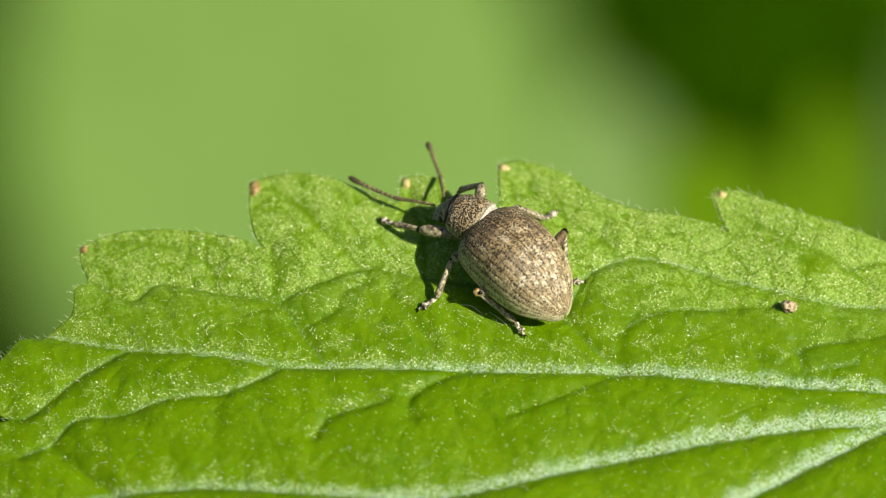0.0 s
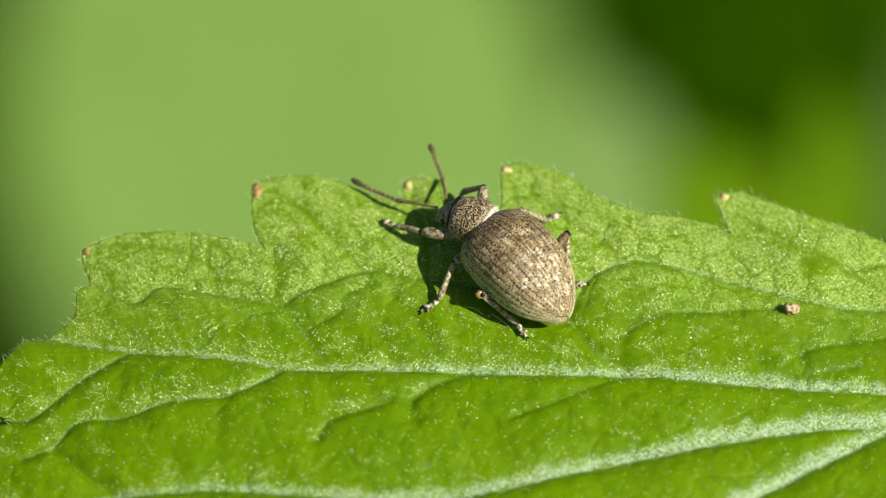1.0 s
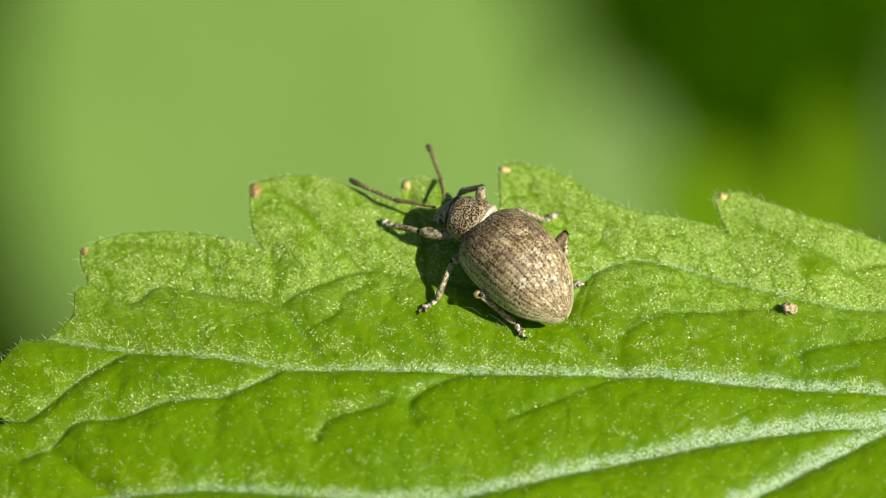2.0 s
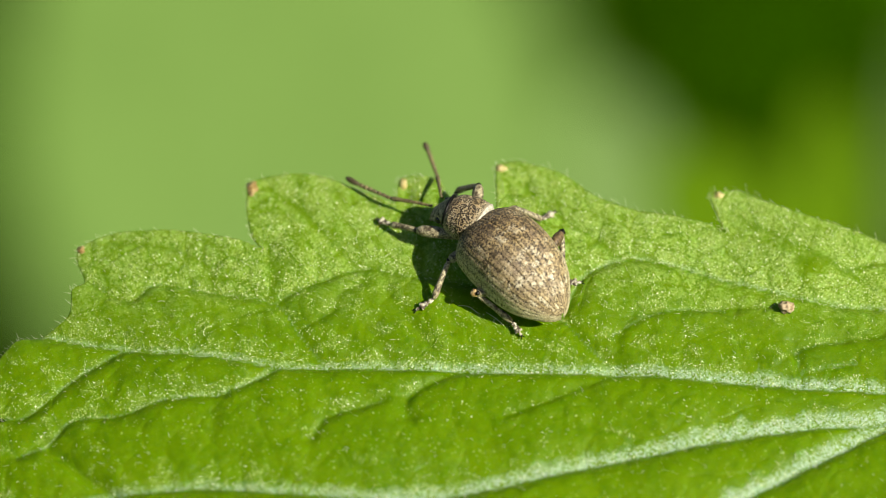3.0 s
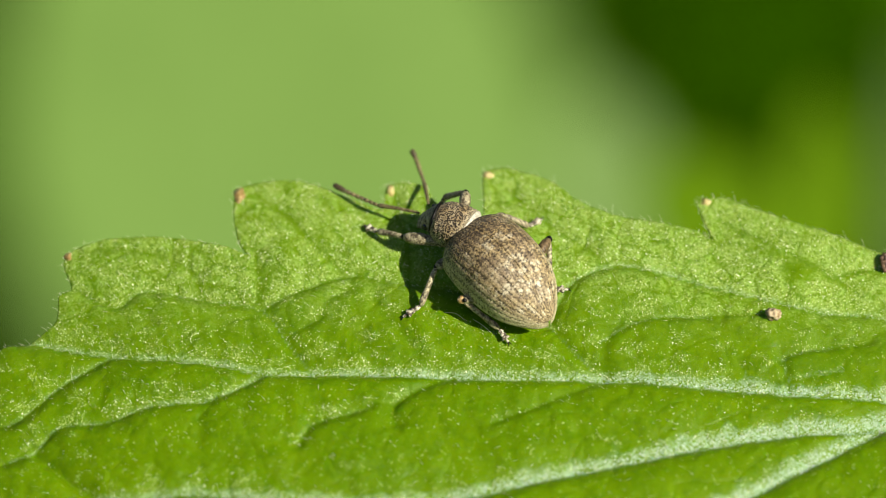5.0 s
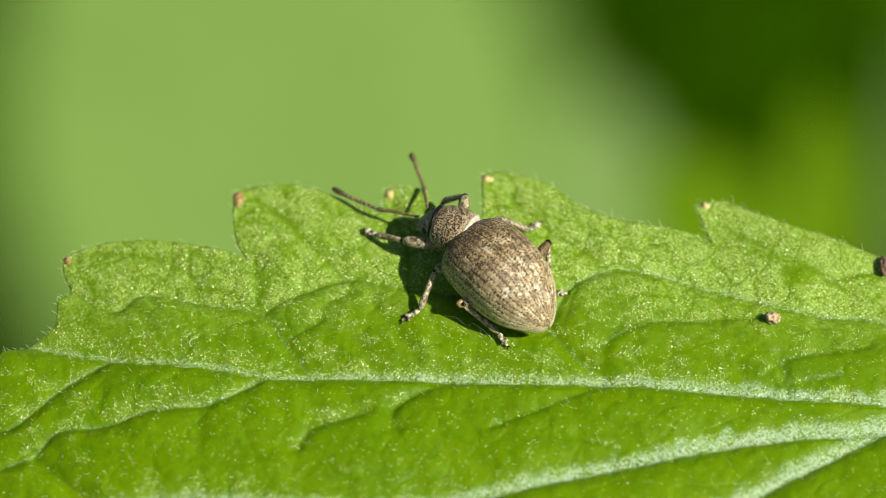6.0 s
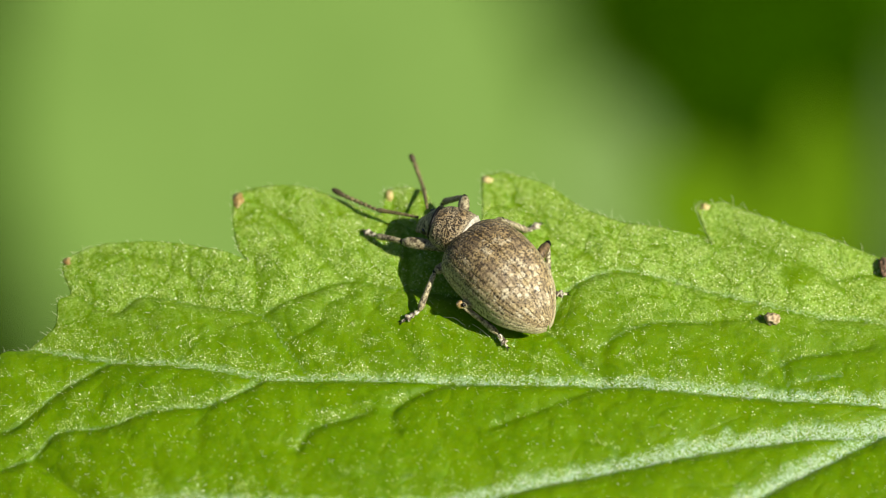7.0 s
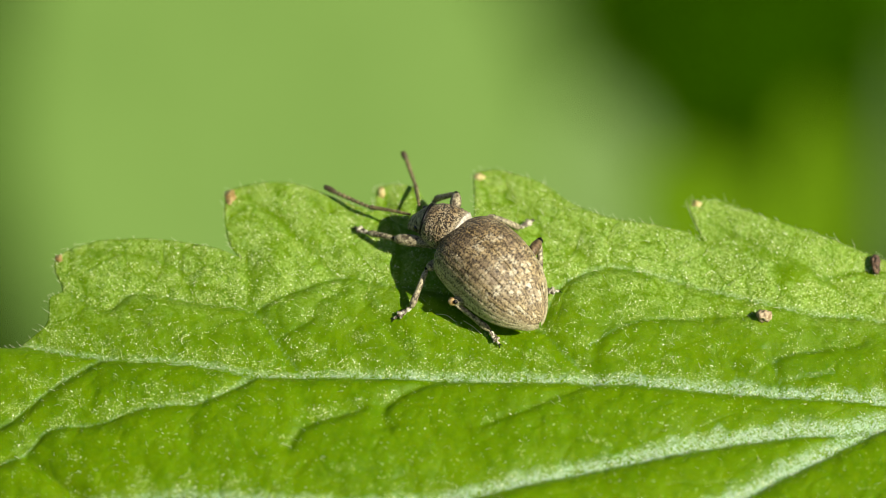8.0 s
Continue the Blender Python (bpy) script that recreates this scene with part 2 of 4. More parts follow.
def foliage_material(name, a, b, through_color, size=6.0, rough=0.5, spec=0.4, share=0.25):
    n = Nodes(name)
    c = n.mix(n.span(n.noise(size, 4), 0.35, 0.65), a, b)
    c = n.mix(n.span(n.noise(size * 0.15, 3), 0.5, 0.8, 0.0, 0.5), c, a)
    return n.done(c, rough, n.bump(n.noise(size * 0.12, 3), 0.15, 0.7), spec, share, through_color)


LEAF = leaf_material()
HAIR = hair_material()
BRISTLE = bristle_material()
TIP = tip_material("tip_tan", (0.30, 0.18, 0.05), (0.56, 0.42, 0.17))
PALE_TIP = tip_material("tip_straw", (0.50, 0.42, 0.12), (0.72, 0.60, 0.28))
ELYTRA = elytra_material()
PRONOTUM = pronotum_material()
LEG = leg_material()
FOOT = foot_material()
DARK_LEG = plain_material("dark_leg", (0.030, 0.018, 0.008), (0.20, 0.135, 0.065), 0.13, 0.45, 0.012)
KNEE = plain_material("knee_tan", (0.30, 0.17, 0.055), (0.58, 0.42, 0.20), 0.12, 0.4, 0.01)
FACE = plain_material("scaled_head", (0.020, 0.016, 0.009), (0.52, 0.46, 0.29), 0.13, 0.7, 0.02, 0.2)
CUTICLE = plain_material("black_cuticle", (0.003, 0.0026, 0.0024), (0.007, 0.0055, 0.0045), 0.1, 0.4, 0.01, 0.2)
CLUB = plain_material("brown_antenna", (0.05, 0.039, 0.016), (0.27, 0.215, 0.095), 0.09, 0.5, 0.012)
DARK_CLUB = plain_material("dark_club", (0.030, 0.022, 0.010), (0.12, 0.09, 0.045), 0.08, 0.5, 0.012)
EYE = plain_material("eye_black", (0.006, 0.006, 0.006), (0.012, 0.011, 0.010), 0.1, 0.15, 0.004, 0.6)
CRUMB = plain_material("crumb_tan", (0.26, 0.17, 0.08), (0.64, 0.52, 0.32), 0.16, 0.7, 0.05)
FRASS = plain_material("dropping_brown", (0.03, 0.02, 0.012), (0.20, 0.12, 0.07), 0.15, 0.55, 0.05)
STEM = foliage_material("stem_green", (0.10, 0.17, 0.02), (0.16, 0.24, 0.05), (0.2, 0.3, 0.03))
FAR_LEAF = foliage_material("far_leaf", (0.108, 0.210, 0.024), (0.154, 0.278, 0.043), (0.14, 0.29, 0.014), 13.0, 0.6, 0.25, 0.2)
GREY_LEAF = foliage_material("grey_leaf", (0.17, 0.28, 0.075), (0.21, 0.33, 0.10), (0.14, 0.26, 0.03), 6.0, 0.8, 0.1)
YELLOW_LEAF = foliage_material("yellow_leaf", (0.098, 0.196, 0.004), (0.126, 0.238, 0.007), (0.12, 0.22, 0.001), 6.0, 0.8, 0.03)
DARK_LEAF = foliage_material("undergrowth", (0.035, 0.112, 0.0003), (0.047, 0.142, 0.0005), (0.042, 0.138, 0.0002), 20.0, 0.9, 0.0)
SOIL = plain_material("soil", (0.015, 0.042, 0.0002), (0.022, 0.060, 0.0004), 60.0, 0.95, 2.0, 0.0)


# ---- building blocks ----
def mesh_of(name, verts, faces, material, smooth=True):
    """A mesh from points in millimetres."""
    me = bpy.data.meshes.new(name)
    me.from_pydata([(x * MM, y * MM, z * MM) for x, y, z in verts], [], faces)
    me.materials.append(material)
    if smooth:
        me.shade_smooth()
    me.update()
    return me


def part(name, me, parent, label="", at=None):
    ob = new(name, me)
    ob.parent = parent
    if at is not None:
        ob.matrix_basis = at
    return tagged(ob, label) if label else ob


def curve_points(ctrl, steps=8):
    """A smooth line through control points (any number of coordinates)."""
    p = [np.array(q, float) for q in ctrl]
    p = [2 * p[0] - p[1], *p, 2 * p[-1] - p[-2]]
    out = []
    for i in range(1, len(p) - 2):
        a, b, c, d = p[i - 1:i + 3]
        for k in range(steps):
            t = k / steps
            out.append(0.5 * (2 * b + (c - a) * t + (2 * a - 5 * b + 4 * c - d) * t * t + (3 * b - a - 3 * c + d) * t ** 3))
    out.append(p[-2])
    return np.array(out)


def tube(line, radii, sides=14, flat=1.0, rough=0.0, seed=0):
    """Verts and faces of a closed tube along a line, with a radius for each point."""
    rng = random.Random(seed)
    verts, faces = [], []
    n = len(line)
    side = None
    for i in range(n):
        d = Vector(line[min(i + 1, n - 1)]) - Vector(line[max(i - 1, 0)])
        d.normalize()
        if side is None:
            side = d.cross(Vector((0, 0, 1)) if abs(d.z) < 0.9 else Vector((1, 0, 0)))
        side = (side - d * side.dot(d)).normalized()
        up = side.cross(d)
        for k in range(sides):
            a = 2 * math.pi * k / sides
            r = radii[i] * (1 + rough * (rng.random() - 0.5))
            verts.append(Vector(line[i]) + side * (math.cos(a) * r) + up * (math.sin(a) * r * flat))
    for i in range(n - 1):
        for k in range(sides):
            q = (k + 1) % sides
            faces.append((i * sides + k, i * sides + q, (i + 1) * sides + q, (i + 1) * sides + k))
    faces.append(tuple(reversed(range(sides))))
    faces.append(tuple(range((n - 1) * sides, n * sides)))
    return verts, faces


def profile(keys, x):
    return float(np.interp(x, [k[0] for k in keys], [k[1] for k in keys]))


def limb(name, ends, keys, material, parent, label="", bend=None, steps=14, sides=14, rough=0.0, flat=1.0, seed=0):
    """A tapered tube from one end to the other, keys giving its radius along the way."""
    pts = [np.array(ends[0], float), np.array(ends[1], float)]
    if bend is not None:
        pts.insert(1, (pts[0] + pts[1]) / 2 + np.array(bend))
    line = curve_points(pts, steps if bend is None else steps // 2)
    u = np.linspace(0, 1, len(line))
    v, f = tube([tuple(q) for q in line], [profile(keys, a) for a in u], sides, flat, rough, seed)
    return part(name, mesh_of(name, v, f, material), parent, label)


def joined(pieces):
    verts, faces = [], []
    for v, f in pieces:
        o = len(verts)
        verts += list(v)
        faces += [tuple(i + o for i in q) for q in f]
    return verts, faces


def ball(center, radii, rings=12, sides=18, bumpy=0.0, size=1.0, turn=None):
    """An ellipsoid, roughened by noise."""
    v, f = [], []
    turn = turn or Matrix.Identity(3)
    for i in range(rings + 1):
        a = math.pi * i / rings
        for k in range(sides):
            b = 2 * math.pi * k / sides
            d = Vector((math.sin(a) * math.cos(b), math.sin(a) * math.sin(b), math.cos(a)))
            g = 1 + bumpy * noise.noise(d * size + Vector(center) * 7)
            v.append(Vector(center) + turn @ Vector((d.x * radii[0] * g, d.y * radii[1] * g, d.z * radii[2] * g)))
    for i in range(rings):
        for k in range(sides):
            q = (k + 1) % sides
            f.append((i * sides + k, (i + 1) * sides + k, (i + 1) * sides + q, i * sides + q))
    return v, f


# ---- ground and far undergrowth ----
def ground():
    v, f = [], []
    n = 60
    for j in range(n + 1):
        for i in range(n + 1):
            x = (i / n - 0.5) * 2
            y = (j / n - 0.5) * 2
            x, y = math.copysign(abs(x) ** 3, x) * 400000, math.copysign(abs(y) ** 3, y) * 400000
            v.append((x, y, 18 * noise.noise(Vector((x, y, 0)) * 0.004)))
    for j in range(n):
        for i in range(n):
            a = j * (n + 1) + i
            f.append((a, a + 1, a + n + 2, a + n + 1))
    ob = new("ground", mesh_of("ground", v, f, SOIL))
    tagged(ob, "dark mossy soil under the plants", "ground", kind="structure")


def undergrowth():
    """Low dark herbs that cover the soil all round."""
    rng = random.Random(5)
    v, f = [], []
    for _ in range(32000):
        far, way = 1900 * math.sqrt(rng.random()) * (1 + 2.0 * rng.random() ** 6), rng.uniform(0, 6.283)
        x, y = far * math.cos(way), 300 + far * math.sin(way)
        h = rng.uniform(20, 190)
        size = rng.uniform(14, 34)
        yaw, lean = rng.uniform(0, 6.28), rng.uniform(0.1, 1.1)
        m = Matrix.Translation((x, y, h)) @ Matrix.Rotation(yaw, 4, "Z") @ Matrix.Rotation(lean, 4, "X")
        o = len(v)
        for a, b, c in ((0, 0, 0), (0.42, 0.35, 0.08), (0.3, 0.75, 0.05), (0, 1.1, -0.12), (-0.3, 0.75, 0.05), (-0.42, 0.35, 0.08), (0, 0.5, -0.03)):
            v.append(m @ Vector((a * size, b * size, c * size)))
        f += [(o, o + 1, o + 6), (o + 1, o + 2, o + 6), (o + 2, o + 3, o + 6), (o + 3, o + 4, o + 6), (o + 4, o + 5, o + 6), (o + 5, o, o + 6)]
        # a thin stalk down to the soil
        b = len(v)
        for k in range(3):
            c, s = math.cos(k * 2.1), math.sin(k * 2.1)
            v.append(m @ Vector((0, 0, 0)) + Vector((c * 0.8, s * 0.8, 0)))
            v.append(Vector((x + c, y + s, -15)))
        for k in range(3):
            q = (k + 1) % 3
            f.append((b + 2 * k, b + 2 * q, b + 2 * q + 1, b + 2 * k + 1))
    ob = new("undergrowth", mesh_of("undergrowth", v, f, DARK_LEAF))
    tagged(ob, "dense dark green low undergrowth covering the soil", "undergrowth", kind="stuff")


ground()
undergrowth()


# ---- far leaves, each on a stem of its own ----
def blade_mesh(length, width, material, cup=0.12, droop=0.12, teeth=9, tooth=0.05, waist=0.42, ripple=0.25):
    """A toothed leaf blade along +y from its base, in millimetres, its upper side towards +z."""
    n, m = 72, 16
    v, f = [], []
    for j in range(n + 1):
        t = j / n
        half = width / 2 * (math.sin(math.pi * min(1, t ** (math.log(0.5) / math.log(waist)))) ** 0.75)
        saw = 1 - tooth * ((t * teeth) % 1.0)
        for i in range(-m, m + 1):
            s = i / m
            x = s * half * (saw if abs(s) > 0.85 else 1)
            fold = cup * abs(x) - droop * length * t * t + ripple * math.sin(t * 42 - abs(s) * 5) * (1 - math.exp(-abs(x) * 0.4))
            fold -= 0.5 * math.exp(-abs(x) / 0.7)
            v.append((x, t * length, fold))
    w = 2 * m + 1
    for j in range(n):
        for i in range(w - 1):
            a = j * w + i
            f.append((a, a + 1, a + w + 1, a + w))
    return mesh_of("blade", v, f, material)


def far_plant(base, tip, facing, width, material, label, foot, away, **shape):
    """One leaf between two places, its upper side towards facing, on a stem from its base to the soil; away: how many times farther from the eye."""
    base, tip = (EYE_SPOT + (Vector(q) - EYE_SPOT) * away for q in (base, tip))
    foot = [a + (b - a) * away for a, b in zip(EYE_SPOT, foot)]
    width *= away
    root = new("plant")
    root.location = (foot[0], foot[1], 0)
    tagged(root, label, "plant")
    b, t = Vector(base), Vector(tip)
    y = (t - b).normalized()
    z = Vector(facing)
    z = (z - y * z.dot(y)).normalized()
    m = Matrix((y.cross(z), y, z)).transposed().to_4x4()
    m.translation = b - root.location
    blade = part("leaf", blade_mesh((t - b).length / MM, width, material, **shape), root, at=m)
    blade.modifiers.new("thickness", "SOLIDIFY").thickness = 0.3 * MM
    f = Vector((0, 0, -10 * MM))
    e = b - root.location
    mid = e * 0.55 + Vector((0, 0, e.z * 0.1))
    line = curve_points([tuple(q / MM) for q in (f, mid, e)], 12)
    v, fc = tube([tuple(q) for q in line], list(np.linspace(1.9, 0.8, len(line))), 10)
    part("stem", mesh_of("stem", v, fc, STEM), root)
    return root


# straight back to the camera; most far leaves turn their upper sides to it
TO_EYE = Vector((0, -0.866, 0.5))
EYE_SPOT = SPOT - AHEAD * REACH

# places, widths and distances set to fit the camera's view of each leaf
far_plant((-0.0046, 0.1795, 0.3209), (-0.0190, 0.2187, 0.3768), TO_EYE + SUN * 0.5, 43.5, FAR_LEAF,
          "broad sunlit pale green leaf behind on its stem", (-0.02, 0.26), 1.5, cup=0.0, droop=0.02, teeth=14, tooth=0.04, ripple=0.08)
far_plant((0.0120, 0.1783, 0.3388), (0.0138, 0.2045, 0.3485), TO_EYE + SUN * 0.8, 10.0, GREY_LEAF,
          "small grey green leaf behind in half shade", (0.02, 0.29), 1.0, waist=0.55, cup=0.02)
far_plant((0.0206, 0.1740, 0.3414), (0.0209, 0.1953, 0.3483), TO_EYE + SUN * 0.6, 12.5, YELLOW_LEAF,
          "yellowish green sunlit leaf low behind", (0.03, 0.27), 0.8, waist=0.60, cup=0.02)
far_plant((0.0296, 0.1976, 0.3283), (0.0302, 0.2182, 0.3399), TO_EYE + SUN * 0.8, 6.2, YELLOW_LEAF,
          "narrow yellowish green leaf behind", (0.035, 0.30), 0.8, waist=0.6, cup=0.03)
far_plant((0.0395, 0.2085, 0.3111), (0.0392, 0.2250, 0.3397), TO_EYE + SUN * 0.4, 4.6, GREY_LEAF,
          "slim pale grey green leaf standing upright behind", (0.045, 0.31), 1.5)


# ---- the leaf that carries the weevil ----
LEAF_POSE = pose(0, 0, 0.45, 28, 0, 0)
# the far margin, tooth by tooth, from the tip side to the stalk side
MARGIN = [
    [(-33.0, -9.5), (-31.0, -7.2), (-29.6, -8.3), (-26.8, -5.4), (-25.0, -7.2), (-21.5, -5.0), (-19.5, -7.5)],
    [(-16.81, -7.73), (-16.13, -7.31), (-15.40, -7.06), (-16.06, -6.69), (-16.29, -5.88), (-15.97, -4.94)],
    [(-15.59, -4.36), (-15.12, -3.82), (-14.33, -3.58), (-13.43, -2.88), (-13.24, -2.36), (-13.22, -1.69), (-12.79, -1.29)],
    [(-13.05, -0.60), (-13.07, -0.12), (-12.58, 0.38), (-11.57, 0.79), (-9.85, 0.89), (-8.21, 0.67), (-7.09, 0.41), (-6.33, 0.02)],
    [(-6.79, 0.62), (-6.99, 1.71), (-6.95, 2.72), (-6.42, 3.11), (-5.20, 3.28), (-4.17, 3.11), (-3.25, 2.72), (-2.33, 2.31), (-1.63, 2.04)],
    [(-1.55, 2.67), (-1.47, 3.06), (-0.90, 3.16), (-0.08, 2.97), (0.33, 2.31), (1.14, 1.51), (1.92, 1.66)],
    [(2.02, 2.43), (2.00, 3.50), (2.36, 3.76), (3.09, 3.78), (4.42, 3.26), (5.63, 2.33), (7.05, 1.71), (8.47, 1.44), (9.69, 1.15), (10.23, 0.79)],
    [(9.87, 1.83), (9.84, 2.36), (10.74, 2.53), (11.75, 2.07), (13.16, 1.47), (14.57, 0.94), (15.93, 0.38), (17.37, -0.22)],
    [(18.6, -0.5), (18.5, 0.6), (20.5, 0.3), (23.5, -1.2), (26.0, -2.0), (25.8, -1.2), (29.5, -2.9), (33.0, -5.0), (34.6, -6.3)],
]
# the near margin, out of sight, back to the tip
NEAR_MARGIN = [(35.0, -7.4), (33.5, -10.5), (28.5, -14.0), (26.0, -15.2), (26.6, -16.2), (20.0, -18.8), (13.0, -20.6), (13.6, -21.6), (6.0, -22.4),
               (-1.0, -22.6), (-0.4, -23.6), (-8.0, -22.4), (-15.0, -20.0), (-14.6, -20.8), (-21.0, -17.4), (-26.0, -14.2), (-25.8, -15.0), (-31.0, -11.4)]
VEINS = {
    "midrib": (0.48, 0.60, 0.38, [(35.0, -6.8), (27.0, -6.2), (20.35, -6.1), (15.66, -7.07), (13.30, -7.24), (10.29, -7.70), (8.29, -8.16), (4.29, -9.08), (1.31, -9.83), (-1.67, -10.15), (-4.84, -9.92), (-8.02, -9.74), (-11.58, -10.11), (-14.33, -10.68), (-24.0, -10.2), (-33.0, -9.5)]),
    "lower": (0.46, 0.55, 0.38, [(19.5, -6.2), (16.70, -6.89), (15.65, -7.40), (13.86, -8.39), (11.83, -9.56), (9.82, -10.68), (4.0, -14.5), (-2.0, -20.0)]),
    "upper": (0.40, 0.48, 0.31, [(20.5, -6.3), (18.33, -6.31), (15.70, -5.87), (12.75, -5.63), (9.35, -5.31), (6.54, -5.07), (3.53, -5.03), (0.42, -4.93), (-2.69, -4.84), (-5.70, -4.79), (-7.72, -4.40), (-11.35, -4.09), (-14.38, -3.55)]),
    "far": (0.27, 0.42, 0.2, [(26.0, -4.4), (18.48, -3.03), (15.84, -2.44), (14.06, -2.32), (12.06, -1.78), (9.45, -0.94), (8.04, -0.54), (6.62, -0.39), (5.29, -0.97), (4.67, -1.97), (4.36, -2.91)]),
    "crossing": (0.28, 0.40, 0.18, [(6.24, -5.03), (5.15, -3.86), (4.36, -2.91), (3.15, -2.08), (1.13, -1.44), (-1.20, -1.06), (-2.72, -0.73), (-3.93, -1.13), (-5.14, -1.68), (-5.94, -2.20)]),
    "tip_side": (0.31, 0.40, 0.21, [(-4.20, -4.61), (-5.02, -3.50), (-5.94, -2.20), (-8.17, -1.73), (-10.21, -1.40), (-11.20, -2.08), (-12.84, -1.25)]),
    "fold_a": (0.34, 0.42, 0.26, [(-5.70, -4.79), (-6.50, -5.31), (-7.83, -5.96), (-9.69, -6.15), (-11.41, -6.82), (-13.06, -7.07), (-13.87, -8.04), (-15.00, -8.62)]),
    "fold_b": (0.31, 0.4, 0.25, [(-11.25, -4.14), (-12.86, -5.21), (-13.66, -5.96), (-14.86, -7.00), (-15.46, -6.94)]),
    "fold_c": (0.58, 0.45, 0.18, [(-13.86, -8.16), (-12.80, -9.08), (-11.48, -10.06)]),
    "tooth_b": (0.19, 0.35, 0.14, [(-2.92, -0.73), (-3.95, 0.42), (-4.98, 1.62), (-6.22, 2.71)]),
    "tooth_d": (0.19, 0.35, 0.14, [(6.62, -0.39), (5.41, 0.66), (4.40, 1.38), (2.99, 2.83)]),
    "tooth_e": (0.13, 0.35, 0.14, [(15.38, -2.20), (15.11, -1.25), (14.52, -0.90), (12.93, 0.18), (11.53, 0.90), (10.53, 1.62)]),
    "twig_e": (0.15, 0.3, 0.14, [(14.52, -0.90), (15.91, -0.49), (18.0, -0.6)]),
    "tooth_c": (0.19, 0.3, 0.14, [(-0.67, -1.06), (-0.67, 0.42), (-1.00, 1.62), (-1.21, 2.71)]),
    "tooth_a": (0.19, 0.32, 0.14, [(-8.07, -1.68), (-8.50, -0.54), (-9.84, 0.18), (-11.88, 0.42)]),
    "twig_f": (0.2, 0.3, 0.14, [(0.42, -4.93), (-0.28, -4.09), (-1.29, -2.68), (-1.90, -1.73)]),
    "twig_g": (0.2, 0.3, 0.14, [(-4.20, -4.61), (-5.72, -3.62), (-7.34, -3.03)]),
    "fold_h": (0.34, 0.4, 0.14, [(1.33, -4.91), (0.44, -5.12), (-0.78, -5.77), (-1.22, -6.35), (-1.12, -6.95)]),
    "fold_i": (0.28, 0.36, 0.18, [(-2.08, -6.29), (-2.88, -6.54), (-4.02, -6.94), (-4.55, -7.79)]),
    "fold_j": (0.22, 0.36, 0.14, [(6.34, -5.07), (4.53, -5.91), (2.32, -6.89)]),
    "twig_k": (0.22, 0.3, 0.14, [(12.59, -4.09), (12.77, -5.03), (12.85, -5.63)]),
    "twig_l": (0.2, 0.3, 0.14, [(12.59, -4.21), (14.01, -3.81), (15.79, -3.62)]),
    "twig_m": (0.2, 0.32, 0.14, [(6.24, -4.91), (6.57, -3.15), (8.00, -2.56), (12.04, -2.39)]),
    "twig_n": (0.22, 0.3, 0.14, [(-6.18, 0.18), (-6.06, -1.01), (-5.94, -2.20)]),
    "twig_o": (0.22, 0.3, 0.14, [(7.49, -8.27), (6.90, -7.81), (5.31, -7.35)]),
    "crease_a": (0.16, 0.26, 0.17, [(-1.65, -4.71), (-2.09, -3.96), (-2.60, -3.25)]),
    "crease_b": (0.16, 0.26, 0.17, [(-7.48, -3.06), (-6.84, -2.62), (-5.93, -2.47)]),
    "crease_c": (0.18, 0.28, 0.17, [(-5.11, -3.35), (-4.51, -2.97), (-3.87, -2.59)]),
    "crease_d": (0.14, 0.24, 0.17, [(-8.92, -4.10), (-8.49, -3.68), (-8.02, -3.18)]),
    "crease_e": (0.14, 0.24, 0.17, [(-9.20, -5.04), (-8.81, -4.71), (-8.52, -4.43)]),
    "crease_f": (0.16, 0.28, 0.17, [(12.58, -4.29), (13.29, -4.05), (14.40, -3.84)]),
    "crease_g": (0.16, 0.26, 0.17, [(12.85, -5.08), (13.76, -4.94), (14.77, -4.80)]),
    "crease_h": (0.15, 0.28, 0.17, [(6.16, -3.58), (7.28, -2.88), (8.70, -2.47), (10.21, -2.55)]),
    "crease_i": (0.14, 0.24, 0.17, [(-10.38, -2.21), (-10.07, -2.55), (-9.82, -2.83)]),
    "crease_j": (0.20, 0.26, 0.17, [(11.26, -5.46), (11.35, -5.06), (11.20, -4.48)]),
    "crease_k": (0.20, 0.26, 0.17, [(12.94, -5.60), (12.85, -5.18), (12.67, -4.36)]),
    "crease_l": (0.14, 0.26, 0.17, [(-3.71, -2.47), (-3.56, -1.83), (-2.91, -1.45)]),
    "crease_m": (0.14, 0.24, 0.17, [(-11.72, -4.71), (-11.46, -5.36), (-11.58, -6.11)]),
    "twig_p": (0.15, 0.32, 0.14, [(-7.99, -6.19), (-8.06, -7.35), (-7.72, -9.54)]),
}


def margin_line():
    ctrl = [p for lobe in MARGIN for p in lobe] + NEAR_MARGIN
    line = curve_points(ctrl + [ctrl[0]], 6)[:-1]
    return line


OUTLINE = margin_line()
# third number of each vein: reach of its painted sheen
VEIN_LINES = [(depth, wide, felt, curve_points(c, 5)) for depth, wide, felt, c in VEINS.values()]


def line_distance(p, line, closed=False, sided=False):
    """Distance of each point of p from a polyline; sided: also how far beyond it (+v) the point lies."""
    best = np.full(len(p), 1e9)
    over = np.zeros(len(p))
    ends = np.roll(line, -1, 0) if closed else line[1:]
    starts = line if closed else line[:-1]
    for a, b in zip(starts, ends):
        ab = b - a
        t = np.clip(((p - a) @ ab) / max(ab @ ab, 1e-12), 0, 1)
        d = p - a - t[:, None] * ab
        e = d[:, 0] ** 2 + d[:, 1] ** 2
        if sided:
            over = np.where(e < best, d[:, 1], over)
        best = np.minimum(best, e)
    return (np.sqrt(best), over) if sided else np.sqrt(best)


